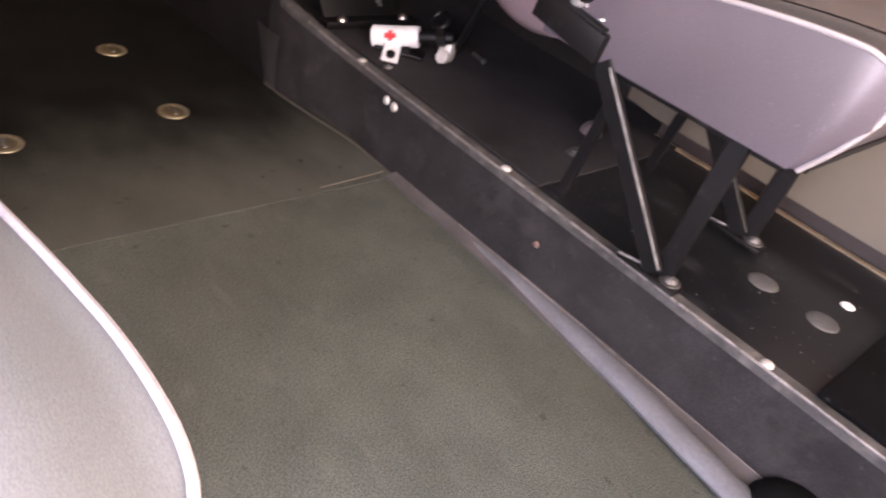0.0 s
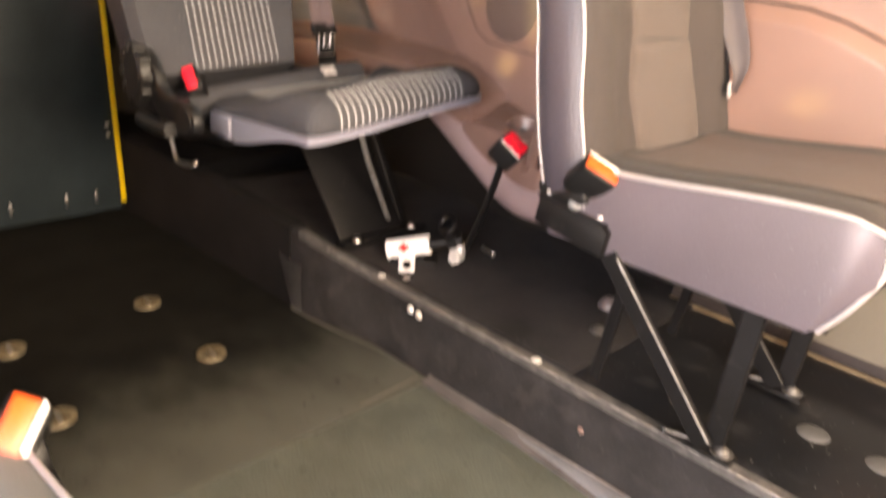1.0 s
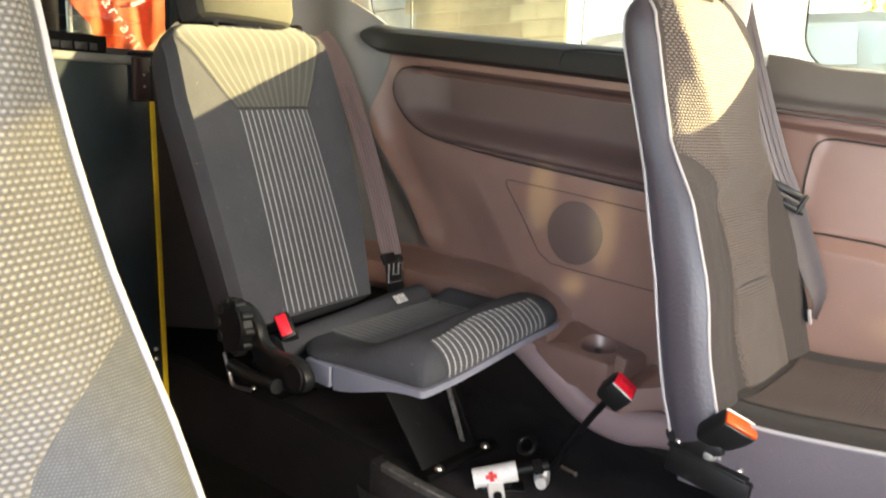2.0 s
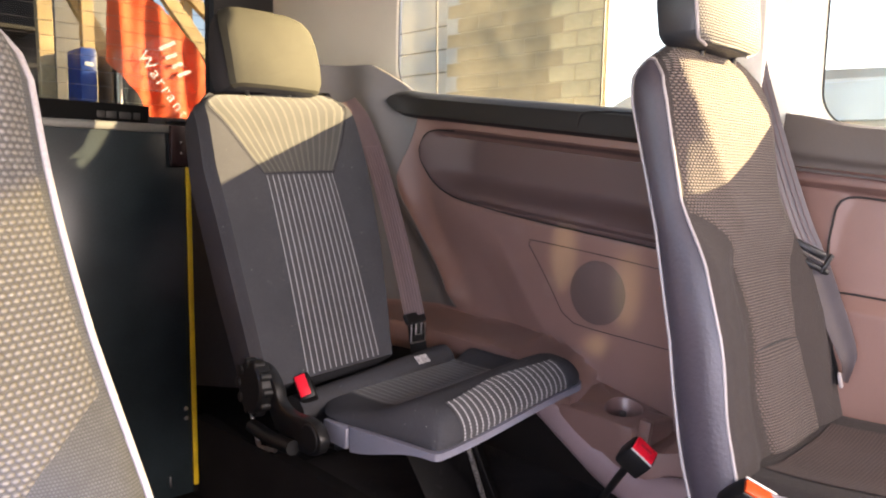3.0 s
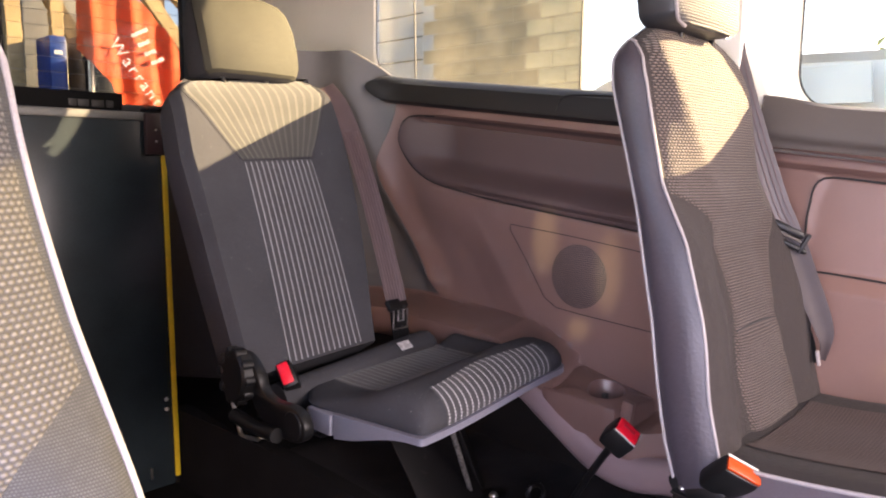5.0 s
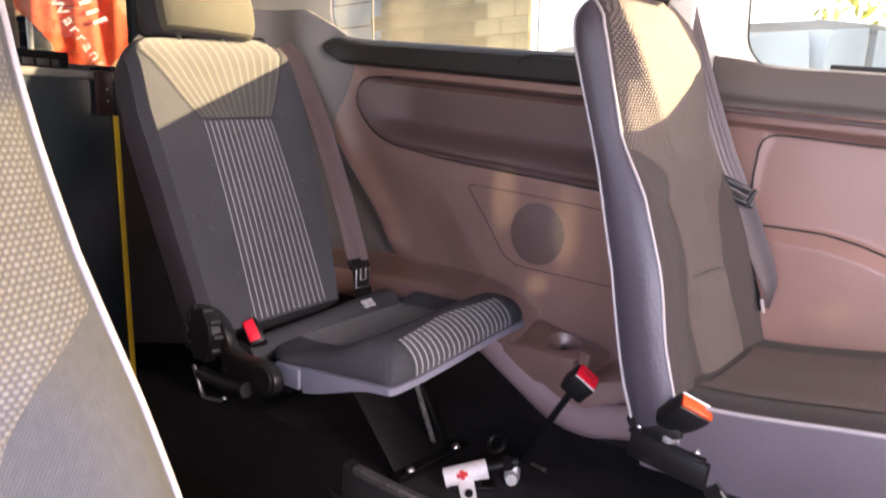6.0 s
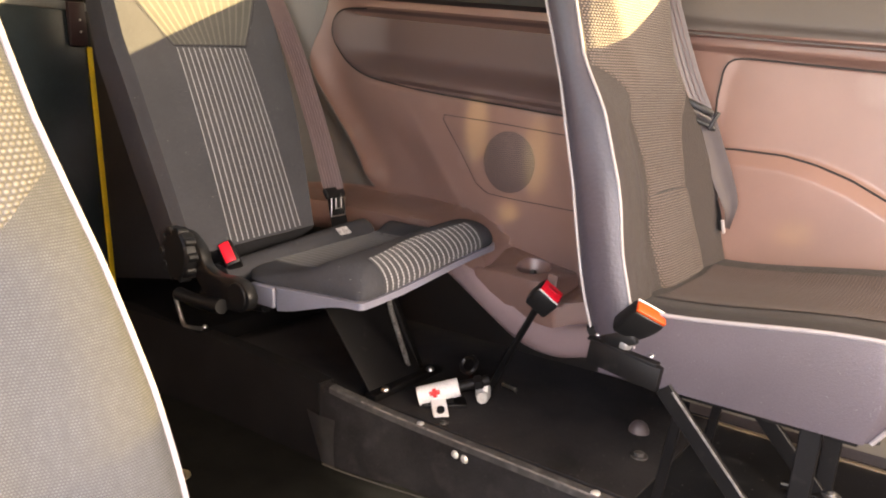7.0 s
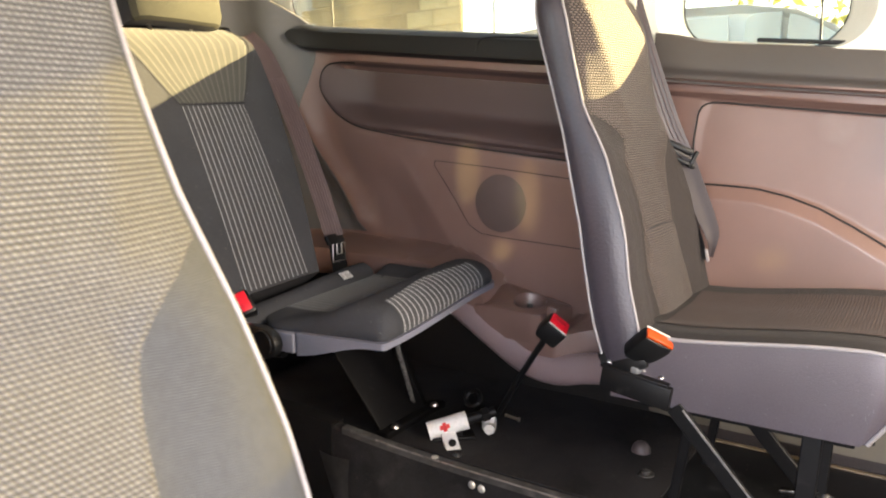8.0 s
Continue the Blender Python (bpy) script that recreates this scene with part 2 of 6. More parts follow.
# dirt, dust and scuffs
specks(M["carpet"], (0.03, 0.029, 0.024), 42, 0.68, 0.74, 0.45, 2)
specks(M["carpet"], (0.19, 0.19, 0.17), 12, 0.60, 0.74, 0.28, 8, (35, 3))
specks(M["carpet"], (0.06, 0.052, 0.035), 2.2, 0.46, 0.72, 0.45, 6)
specks(M["vinyl_floor"], (0.09, 0.088, 0.09), 9, 0.60, 0.78, 0.3, 9, (-20, 2))
specks(M["vinyl_floor"], (0.16, 0.155, 0.15), 130, 0.70, 0.74, 0.8, 2)
specks(M["black_carpet"], (0.05, 0.048, 0.046), 150, 0.69, 0.75, 0.5, 2)
specks(M["trim"], (0.30, 0.24, 0.21), 6, 0.62, 0.76, 0.25, 10)
specks(M["vinyl"], (0.16, 0.155, 0.16), 220, 0.72, 0.75, 0.6, 2)
specks(M["cloth"], (0.20, 0.19, 0.18), 190, 0.73, 0.75, 0.7, 2)
specks(M["steel_black"], (0.06, 0.055, 0.05), 40, 0.62, 0.75, 0.2, 8)


# ---- mesh helpers ----
def part(name, bm, material, parent=None, label="", smooth=40):
    me = bpy.data.meshes.new(name)
    bmesh.ops.recalc_face_normals(bm, faces=bm.faces)
    bm.to_mesh(me)
    bm.free()
    me.materials.append(M[material] if isinstance(material, str) else material)
    if smooth:
        me.polygons.foreach_set("use_smooth", [True] * len(me.polygons))
        me.set_sharp_from_angle(angle=radians(smooth))
    ob = new(name, me)
    ob.parent = parent
    if label:
        ob["label"] = label
    return ob


def thing(name, m=None, label="", category="", group="", kind=""):
    ob = new(name)
    ob.empty_display_size = 0.05
    if m is not None:
        ob.matrix_basis = m
    return tagged(ob, label, category, group, kind)


def rbox(size, at=(0, 0, 0), bevel=0.004, rot=None, seg=2, bm=None):
    """A box with rounded edges about the point at."""
    b = bmesh.new()
    bmesh.ops.create_cube(b, size=1)
    for v in b.verts:
        v.co = Vector(v.co[i] * size[i] for i in range(3))
    if bevel:
        bmesh.ops.bevel(b, geom=b.edges[:], offset=bevel, segments=seg, affect="EDGES", profile=0.5)
    m = Matrix.Translation(at)
    if rot is not None:
        m = m @ (rot if isinstance(rot, Matrix) else pose(0, 0, 0, *rot))
    bmesh.ops.transform(b, matrix=m, verts=b.verts[:])
    return join(bm, b)


def join(bm, b):
    if bm is None:
        return b
    me = bpy.data.meshes.new("t")
    b.to_mesh(me)
    b.free()
    bm.from_mesh(me)
    bpy.data.meshes.remove(me)
    return bm


def loft(rings, caps=True, closed=True):
    bm = bmesh.new()
    vs = [[bm.verts.new(p) for p in r] for r in rings]
    n = len(vs[0])
    for a, b in zip(vs, vs[1:]):
        for i in range(n if closed else n - 1):
            j = (i + 1) % n
            bm.faces.new((a[i], a[j], b[j], b[i]))
    if caps and closed:
        bm.faces.new(vs[0][::-1])
        bm.faces.new(vs[-1])
    return bm


def woven(name, rows, counts, material, parent, label=""):
    """An open grid of points whose UV counts stripes across (0 to counts) and metres along each row's line."""
    bm = loft(rows, closed=False)
    bm.verts.index_update()
    uv = bm.loops.layers.uv.new("weave")
    n = len(rows[0])
    run = [0.0]
    for a, b in zip(rows, rows[1:]):
        run.append(run[-1] + (Vector(b[n // 2]) - Vector(a[n // 2])).length)
    for f in bm.faces:
        for lp in f.loops:
            i, k = divmod(lp.vert.index, n)
            lp[uv].uv = (counts * k / (n - 1), run[i])
    return part(name, bm, material, parent, label)


def curve_pts(pts, n=6):
    """A smooth line through the points."""
    P = [Vector(p) for p in pts]
    P = [P[0] * 2 - P[1]] + P + [P[-1] * 2 - P[-2]]
    out = []
    for i in range(1, len(P) - 2):
        a, b, c, d = P[i - 1:i + 3]
        for k in range(n):
            t = k / n
            out.append(0.5 * ((2 * b) + (c - a) * t + (2 * a - 5 * b + 4 * c - d) * t * t + (3 * b - a - 3 * c + d) * t ** 3))
    return out + [P[-2]]


def sweep(pts, section, up=(0, 0, 1), caps=True):
    """Sweeps a closed 2D section (side, up) along the points."""
    pts = [Vector(p) for p in pts]
    rings = []
    for i, p in enumerate(pts):
        d = (pts[min(i + 1, len(pts) - 1)] - pts[max(i - 1, 0)]).normalized()
        s = d.cross(Vector(up))
        if s.length < 1e-4:
            s = d.cross(Vector((1, 0, 0)))
        s.normalize()
        u = s.cross(d)
        rings.append([p + s * a + u * b for a, b in section])
    return loft(rings, caps)


def circle(r, n=10, sx=1.0):
    return [(r * sx * math.cos(2 * math.pi * i / n), r * math.sin(2 * math.pi * i / n)) for i in range(n)]


def tube(pts, r, n=8, up=(0, 0, 1)):
    return sweep(pts, circle(r, n), up)


def rect(w, h, b=0.0):
    if not b:
        return [(-w / 2, -h / 2), (w / 2, -h / 2), (w / 2, h / 2), (-w / 2, h / 2)]
    x, y = w / 2, h / 2
    return [(-x + b, -y), (x - b, -y), (x, -y + b), (x, y - b), (x - b, y), (-x + b, y), (-x, y - b), (-x, -y + b)]


def bar(p, q, w, h, b=0.002, up=(0, 0, 1)):
    return sweep([p, q], rect(w, h, b), up)


def disc(p, axis, r, h, n=20, bev=0.15, bm=None):
    """A short cylinder from p along axis with rounded rims."""
    a = Vector(axis).normalized()
    s = a.orthogonal().normalized()
    u = a.cross(s)
    p = Vector(p)
    e = min(r, h) * bev
    prof = [(r - e, 0), (r, e), (r, h - e), (r - e, h)]
    b = loft([[p + a * z + (s * math.cos(2 * math.pi * i / n) + u * math.sin(2 * math.pi * i / n)) * q for i in range(n)] for q, z in prof])
    return join(bm, b)


def dome(p, axis, r, h, n=14, bm=None):
    a = Vector(axis).normalized()
    s = a.orthogonal().normalized()
    u = a.cross(s)
    p = Vector(p)
    b = loft([[p + a * (h * math.sin(k)) + (s * math.cos(2 * math.pi * i / n) + u * math.sin(2 * math.pi * i / n)) * (r * math.cos(k)) for i in range(n)] for k in (0, 0.35, 0.7, 1.05, 1.35)])
    return join(bm, b)


def sheet(fn, us, vs, thick, off=(0, 1, 0), keep=None):
    """A plate whose face is fn(u, v) over a grid, thickened along off."""
    bm = bmesh.new()
    g = [[bm.verts.new(fn(u, v)) for v in vs] for u in us]
    o = Vector(off).normalized() * thick
    h = [[bm.verts.new(a.co + o) for a in r] for r in g]
    nu, nv = len(us), len(vs)
    cells = {(i, j) for i in range(nu - 1) for j in range(nv - 1) if keep is None or keep((us[i] + us[i + 1]) / 2, (vs[j] + vs[j + 1]) / 2)}
    for i, j in cells:
        bm.faces.new((g[i][j], g[i + 1][j], g[i + 1][j + 1], g[i][j + 1]))
        bm.faces.new((h[i][j + 1], h[i + 1][j + 1], h[i + 1][j], h[i][j]))
        for (di, dj), (a, b) in {(-1, 0): ((i, j), (i, j + 1)), (1, 0): ((i + 1, j + 1), (i + 1, j)), (0, -1): ((i + 1, j), (i, j)), (0, 1): ((i, j + 1), (i + 1, j + 1))}.items():
            if (i + di, j + dj) not in cells:
                bm.faces.new((g[a[0]][a[1]], g[b[0]][b[1]], h[b[0]][b[1]], h[a[0]][a[1]]))
    bmesh.ops.delete(bm, geom=[v for v in bm.verts if not v.link_faces], context="VERTS")
    return bm


def plate(poly, m, thick, bevel=0.002):
    """A flat outline (2D) given thickness and a small bevel, placed by m: outline in x, y, thickness along z."""
    bm = bmesh.new()
    f = bm.faces.new([bm.verts.new((x, y, 0)) for x, y in poly])
    r = bmesh.ops.extrude_face_region(bm, geom=[f])
    bmesh.ops.translate(bm, vec=(0, 0, thick), verts=[v for v in r["geom"] if isinstance(v, bmesh.types.BMVert)])
    if bevel:
        bmesh.ops.bevel(bm, geom=bm.edges[:], offset=bevel, segments=2, affect="EDGES", profile=0.5)
    bmesh.ops.transform(bm, matrix=m, verts=bm.verts[:])
    return bm


def smooth(e0, e1, x):
    t = min(1.0, max(0.0, (x - e0) / (e1 - e0)))
    return t * t * (3 - 2 * t)


def lerp_tab(tab, x):
    if x <= tab[0][0]:
        return tab[0][1]
    for (a, b), (c, d) in zip(tab, tab[1:]):
        if x <= c:
            return b + (d - b) * (x - a) / (c - a)
    return tab[-1][1]


def span(a, b, n):
    return [a + (b - a) * i / n for i in range(n + 1)]


# ---- the vehicle's shell ----
M["steel_pale"] = mat("zinc_pale", (0.72, 0.70, 0.66), 0.5, metal=0.5, scale=60, bump=0.1)
SILL = [(-1.34, 0.99, 0.225), (-0.95, 1.03, 0.213), (-0.6, 1.045, 0.198), (-0.42, 1.055, 0.180), (-0.27, 1.09, 0.152), (0.0, 1.095, 0.148), (0.5, 1.097, 0.147), (1.6, 1.10, 0.147)]
FLOOR_Z = 0.155


def belt(x):
    """Height of the side windows' lower edge."""
    return 1.125 - 0.11 * (min(x, 0.7) + 0.5)


def shade_graded_mat():
    """Olive carpet whose colour darkens to black-olive rearwards: the fading light is painted in."""
    m = mat("carpet_shade_graded", (0.0050, 0.0049, 0.0042), 0.95, scale=11, var=0.4, grain=420, gvar=0.45, bump=0.7, dist=0.003, spec=0.1)
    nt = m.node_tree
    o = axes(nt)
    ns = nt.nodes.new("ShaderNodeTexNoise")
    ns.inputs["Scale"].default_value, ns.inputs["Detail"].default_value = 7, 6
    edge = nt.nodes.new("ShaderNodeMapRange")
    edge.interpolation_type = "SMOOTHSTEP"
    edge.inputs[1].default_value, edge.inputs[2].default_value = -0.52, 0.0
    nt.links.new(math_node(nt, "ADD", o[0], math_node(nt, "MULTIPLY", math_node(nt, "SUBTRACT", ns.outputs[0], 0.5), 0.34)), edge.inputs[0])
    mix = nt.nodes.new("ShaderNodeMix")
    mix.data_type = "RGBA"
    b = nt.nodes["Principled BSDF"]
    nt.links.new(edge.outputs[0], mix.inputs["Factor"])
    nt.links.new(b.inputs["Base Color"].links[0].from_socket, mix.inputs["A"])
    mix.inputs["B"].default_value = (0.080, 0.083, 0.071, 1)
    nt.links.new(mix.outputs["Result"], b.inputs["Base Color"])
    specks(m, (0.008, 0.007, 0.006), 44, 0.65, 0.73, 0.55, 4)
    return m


def floor_panels():
    b = bmesh.new()
    rbox((1.75, 0.76, 0.03), (0.79, 0.71, -0.015), 0.003, bm=b)
    f = part("floor", b, "carpet")
    tagged(f, "worn olive-grey carpet on the lowered vehicle floor", "floor", kind="structure")
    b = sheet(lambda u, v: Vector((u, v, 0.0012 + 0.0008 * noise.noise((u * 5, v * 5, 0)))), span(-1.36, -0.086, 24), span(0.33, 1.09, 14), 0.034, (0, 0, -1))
    f = part("floor_mat", b, shade_graded_mat())
    tagged(f, "carpet mat on the rear of the lowered floor, darkened rearwards for fading light", "floor mat", kind="structure")
    # edge of the carpet turned up against the sill
    b = tube(curve_pts([(-0.50, 1.037, 0.004), (-0.43, 1.043, 0.004), (-0.34, 1.058, 0.004), (-0.22, 1.080, 0.004), (-0.122, 1.084, 0.004)], 4), 0.0018, 6)
    tagged(part("carpet_edge", b, mat("carpet_edge_pale", (0.085, 0.080, 0.068), 0.9)), "pale worn carpet edge at the foot of the sill", "trim", kind="structure")
    # flap of carpet turned up where the sill is covered
    b = loft([[Vector((xa + (xb - xa) * k, ya - 0.006 * (1 - abs(2 * k - 1)), z)) for k in (0.0, 0.25, 0.5, 0.75, 1.0)] for xa, xb, ya, z in ((-0.515, -0.468, 1.046, 0.003), (-0.522, -0.465, 1.042, 0.04), (-0.535, -0.460, 1.038, 0.085), (-0.548, -0.452, 1.036, 0.128))], closed=False)
    bmesh.ops.solidify(b, geom=b.faces[:], thickness=0.004)
    tagged(part("carpet_flap", b, mat("carpet_flap_grey", (0.060, 0.058, 0.058), 0.9, scale=14, var=0.3, grain=500, bump=0.4, spec=0.15)), "grey flap of carpet turned up against the sill", "carpet", kind="structure")
    # binding along the front edge of the mat
    b = sweep([(-0.099, 0.93, 0.0012), (-0.101, 1.0, 0.0022), (-0.104, 1.075, 0.004)], rect(0.0025, 0.002, 0.0005))
    tagged(part("mat_edge", b, mat("mat_binding", (0.12, 0.108, 0.085), 0.9)), "pale worn edge of the carpet mat", "trim", kind="structure")
    b = rbox((2.9, 0.62, 0.03), (0.15, 1.415, FLOOR_Z - 0.015), 0.003)
    tagged(part("floor_raised", b, "vinyl_floor"), "raised black floor beside the lowered channel", "floor", kind="structure")
    b = sheet(lambda u, v: Vector((u, v + 0.035 * smooth(-0.42, -0.34, u) * (1.7 - v) / 0.615, FLOOR_Z + 0.004 + 0.004 * noise.noise((u * 6, v * 6, 3)))), span(-1.3, 0.215, 40), span(1.085, 1.7, 10), 0.01, (0, 0, -1))
    tagged(part("floor_cover", b, specks(specks(mat("carpet_raised", (0.026, 0.0242, 0.0245), 0.85, scale=7, var=0.35, grain=800, gvar=0.4, bump=0.5, dist=0.002, spec=0.12), (0.10, 0.095, 0.09), 140, 0.68, 0.74, 0.7, 2), (0.045, 0.04, 0.04), 5, 0.52, 0.74, 0.6, 9)), "black carpet on the raised floor", "carpet", kind="structure")
    b = rbox((0.9, 0.5, 0.012), (1.16, 1.36, FLOOR_Z + 0.008), 0.004)
    tagged(part("floor_cover_front", b, "black_carpet"), "black carpet mat on the raised front floor", "carpet", kind="structure")


def sill_panels():
    P = curve_pts(SILL, 5)
    rings = [[p + Vector((0, dy, dz)) for dy, dz in ((0.0, -p.z - 0.01), (0.0, -0.004), (0.004, 0.0), (0.03, 0.0), (0.034, -0.004), (0.034, -p.z - 0.01))] for p in P]
    s = part("sill", loft(rings), specks(specks(mat("sill_felt", (0.025, 0.0235, 0.0245), 0.8, scale=12, var=0.3, grain=600, gvar=0.3, bump=0.5, dist=0.002, spec=0.15), (0.06, 0.055, 0.052), 120, 0.66, 0.73, 0.5, 3), (0.055, 0.05, 0.05), 16, 0.55, 0.75, 0.6, 9), label="")
    tagged(s, "black side wall of the lowered floor channel", "sill", kind="structure")
    # worn metal lip along the top
    rings = [[p + Vector((0, dy, dz)) for dy, dz in ((-0.003, -0.006), (-0.003, 0.006), (0.0, 0.009), (0.017, 0.010), (0.019, -0.003))] for p in P if -0.49 < p.x]
    lip = part("lip", loft(rings), specks(mat("lip_rubber", (0.052, 0.050, 0.049), 0.55, scale=30, var=0.35, grain=400, gvar=0.3, bump=0.5, dist=0.002), (0.15, 0.140, 0.130), 34, 0.50, 0.74, 0.7, 8), s)
    edge = [p + Vector((-0.0005, -0.002, 0.009)) for p in P if -0.40 < p.x]
    part("lip_edge", tube(edge, 0.0021, 6), specks(mat("lip_edge_worn", (0.17, 0.155, 0.145), 0.5, scale=40, var=0.4, grain=300, gvar=0.3), (0.05, 0.045, 0.042), 60, 0.52, 0.62, 0.8, 4), s, "worn pale edge of the lip")
    # black carpet over the sill behind the folding seat
    rings = [[Vector((p.x, p.y + dy, z)) for dy, z in ((-0.004, 0.0), (-0.004, p.z - 0.002), (-0.001, p.z + 0.004), (0.04, p.z + 0.004), (0.04, 0.0))] for p in P if p.x < -0.50]
    part("rear_carpet", loft(rings), mat("sill_carpet", (0.0070, 0.0064, 0.0068), 0.9, scale=10, var=0.3, grain=700, gvar=0.4, bump=0.5, dist=0.002, spec=0.15), s, "black carpet over the rear of the sill")
    for x in (-0.464, -0.256, 0.154, 0.405, 0.646, 0.95):
        y, z = [(p.y, p.z) for p in P if p.x <= x + 0.06][-1]
        part("screw_head", dome((x, y + 0.008, z + 0.009), (0, 0, 1), 0.0095, 0.005), "steel_pale", s)
    for x, z in ((-0.156, 0.126), (-0.132, 0.124)):
        part("screw_head", dome((x, 1.094, z), (0, -1, 0), 0.009, 0.005), "steel_pale", s)
    part("screw_head", dome((0.267, 1.093, 0.084), (0, -1, 0), 0.006, 0.003), "trim", s)
    line = curve_pts([(-0.06, 1.093, 0.0), (0.02, 1.093, 0.001), (0.16, 1.092, 0.002), (0.3, 1.089, 0.004), (0.5, 1.071, 0.008), (0.68, 1.046, 0.011), (1.2, 0.996, 0.012)], 8)
    b = loft([[p + Vector((0, a * 1.6, c)) * (0.30 + 0.85 * smooth(-0.06, 0.5, p.x)) for a, c in circle(0.0125, 12)] for p in line])
    tagged(part("cove_moulding", b, mat("moulding_grey", (0.125, 0.128, 0.140), 0.36, scale=12)), "grey vinyl moulding along the floor edge", "trim", kind="structure")
    b = sheet(lambda u, v: Vector((u, 1.07 + 0.025 * v - 0.05 * smooth(0.1, 1.0, u) * (1 - v), 0.004 + (0.004 + 0.010 * smooth(-0.1, 0.45, u)) * v * v)), span(-0.09, 1.4, 24), span(0, 1, 4), 0.004, (0, 0, -1))
    tagged(part("cove_strip", b, mat("cove_grey_brown", (0.080, 0.073, 0.073), 0.8, scale=14, var=0.3, grain=500, bump=0.4)), "carpet strip turned up against the sill", "trim", kind="structure")
    b = tube([Vector((x, 1.0945, 0.0065 + 0.010 * smooth(-0.1, 0.45, x))) for x in span(0.10, 1.4, 26)], 0.0016, 6)
    tagged(part("strip_edge", b, mat("strip_edge_pale", (0.17, 0.15, 0.14), 0.8, scale=40, var=0.4)), "pale frayed edge of the carpet strip", "trim", kind="structure")


def floor_anchor(x, y):
    a = thing("floor_anchor", Matrix.Translation((x, y, 0.004)), "round steel wheelchair anchor set in the floor", "floor anchor", "floor anchors")
    part("ring", loft([[Vector((r * math.cos(k * math.pi / 12), r * math.sin(k * math.pi / 12), z)) for k in range(24)] for r, z in ((0.030, 0), (0.029, 0.002), (0.025, 0.003), (0.0205, 0.001))], caps=False), mat("anchor_brass", (0.24, 0.20, 0.13), 0.5, metal=0.6, scale=60, var=0.3, bump=0.1), a)
    part("cup", disc((0, 0, 0.0), (0, 0, 1), 0.0205, 0.0014), mat("anchor_cup", (0.15, 0.12, 0.075), 0.45, metal=0.6, scale=60), a)
    part("cross_pin", rbox((0.030, 0.008, 0.003), (0, 0, 0.003), 0.001), "steel", a)


floor_panels()
sill_panels()
for x, y in ((-0.703, 0.79), (-0.42, 0.80), (-0.38, 0.50), (-0.66, 0.50)):
    floor_anchor(x, y)


def wall_y(x, z):
    """Inner face of the rear side trim."""
    zz = z + 0.11 * (x + 0.5)
    y = 1.475
    # long pocket below the window: slopes inwards to a deep lower edge, rounded at its rear end
    end = -0.905 + 0.10 * max(0.0, (0.94 - zz) / 0.10) ** 2
    left = smooth(end, end + 0.17, x)
    y += left * (0.056 * smooth(0.858, 0.925, zz) * smooth(1.033, 1.012, zz) + 0.014 * math.exp(-((zz - 0.846) / 0.008) ** 2))
    # upright ridge behind the belt, falling away towards the tail
    xr = lerp_tab([(0.56, -0.75), (0.643, -0.795), (0.762, -0.868), (0.87, -0.932), (1.014, -0.987), (1.144, -1.016)], z)
    y -= (0.022 * math.exp(-((x - xr) / 0.040) ** 2) - 0.03 * smooth(xr, xr - 0.10, x)) * smooth(0.57, 0.62, z)
    # soft ridge running down to the shelf
    d = (x + 0.624) - (0.80 - z) * 0.75
    y -= 0.0025 * math.exp(-(d / 0.016) ** 2) * smooth(0.84, 0.76, z) * smooth(0.54, 0.60, z)
    y += 0.016 * smooth(0.0, -0.12, d) * smooth(0.84, 0.70, z) * smooth(-0.95, -0.8, x)
    # shelf over the wheel arch
    zs = lerp_tab([(-1.2, 0.575), (-0.45, 0.56), (-0.35, 0.535), (-0.295, 0.495), (-0.275, 0.415), (-0.10, 0.412), (-0.06, 0.43), (0.1, 0.44)], x)
    pr = lerp_tab([(-1.2, 0.13), (-0.5, 0.13), (-0.30, 0.105), (-0.10, 0.105), (0.0, 0.06), (0.1, 0.03)], x)
    y -= pr * smooth(zs + 0.006, zs - 0.026, z)
    # turns in towards the rear pillar, behind the seat
    y -= 2.6 * max(0.0, -0.84 - x) ** 2
    return y


def low_edge(x):
    return lerp_tab([(-1.3, 0.47), (-0.46, 0.455), (-0.39, 0.41), (-0.27, 0.336), (-0.18, 0.285), (-0.13, 0.272), (-0.07, 0.275), (0.0, 0.30), (0.2, 0.30)], x)


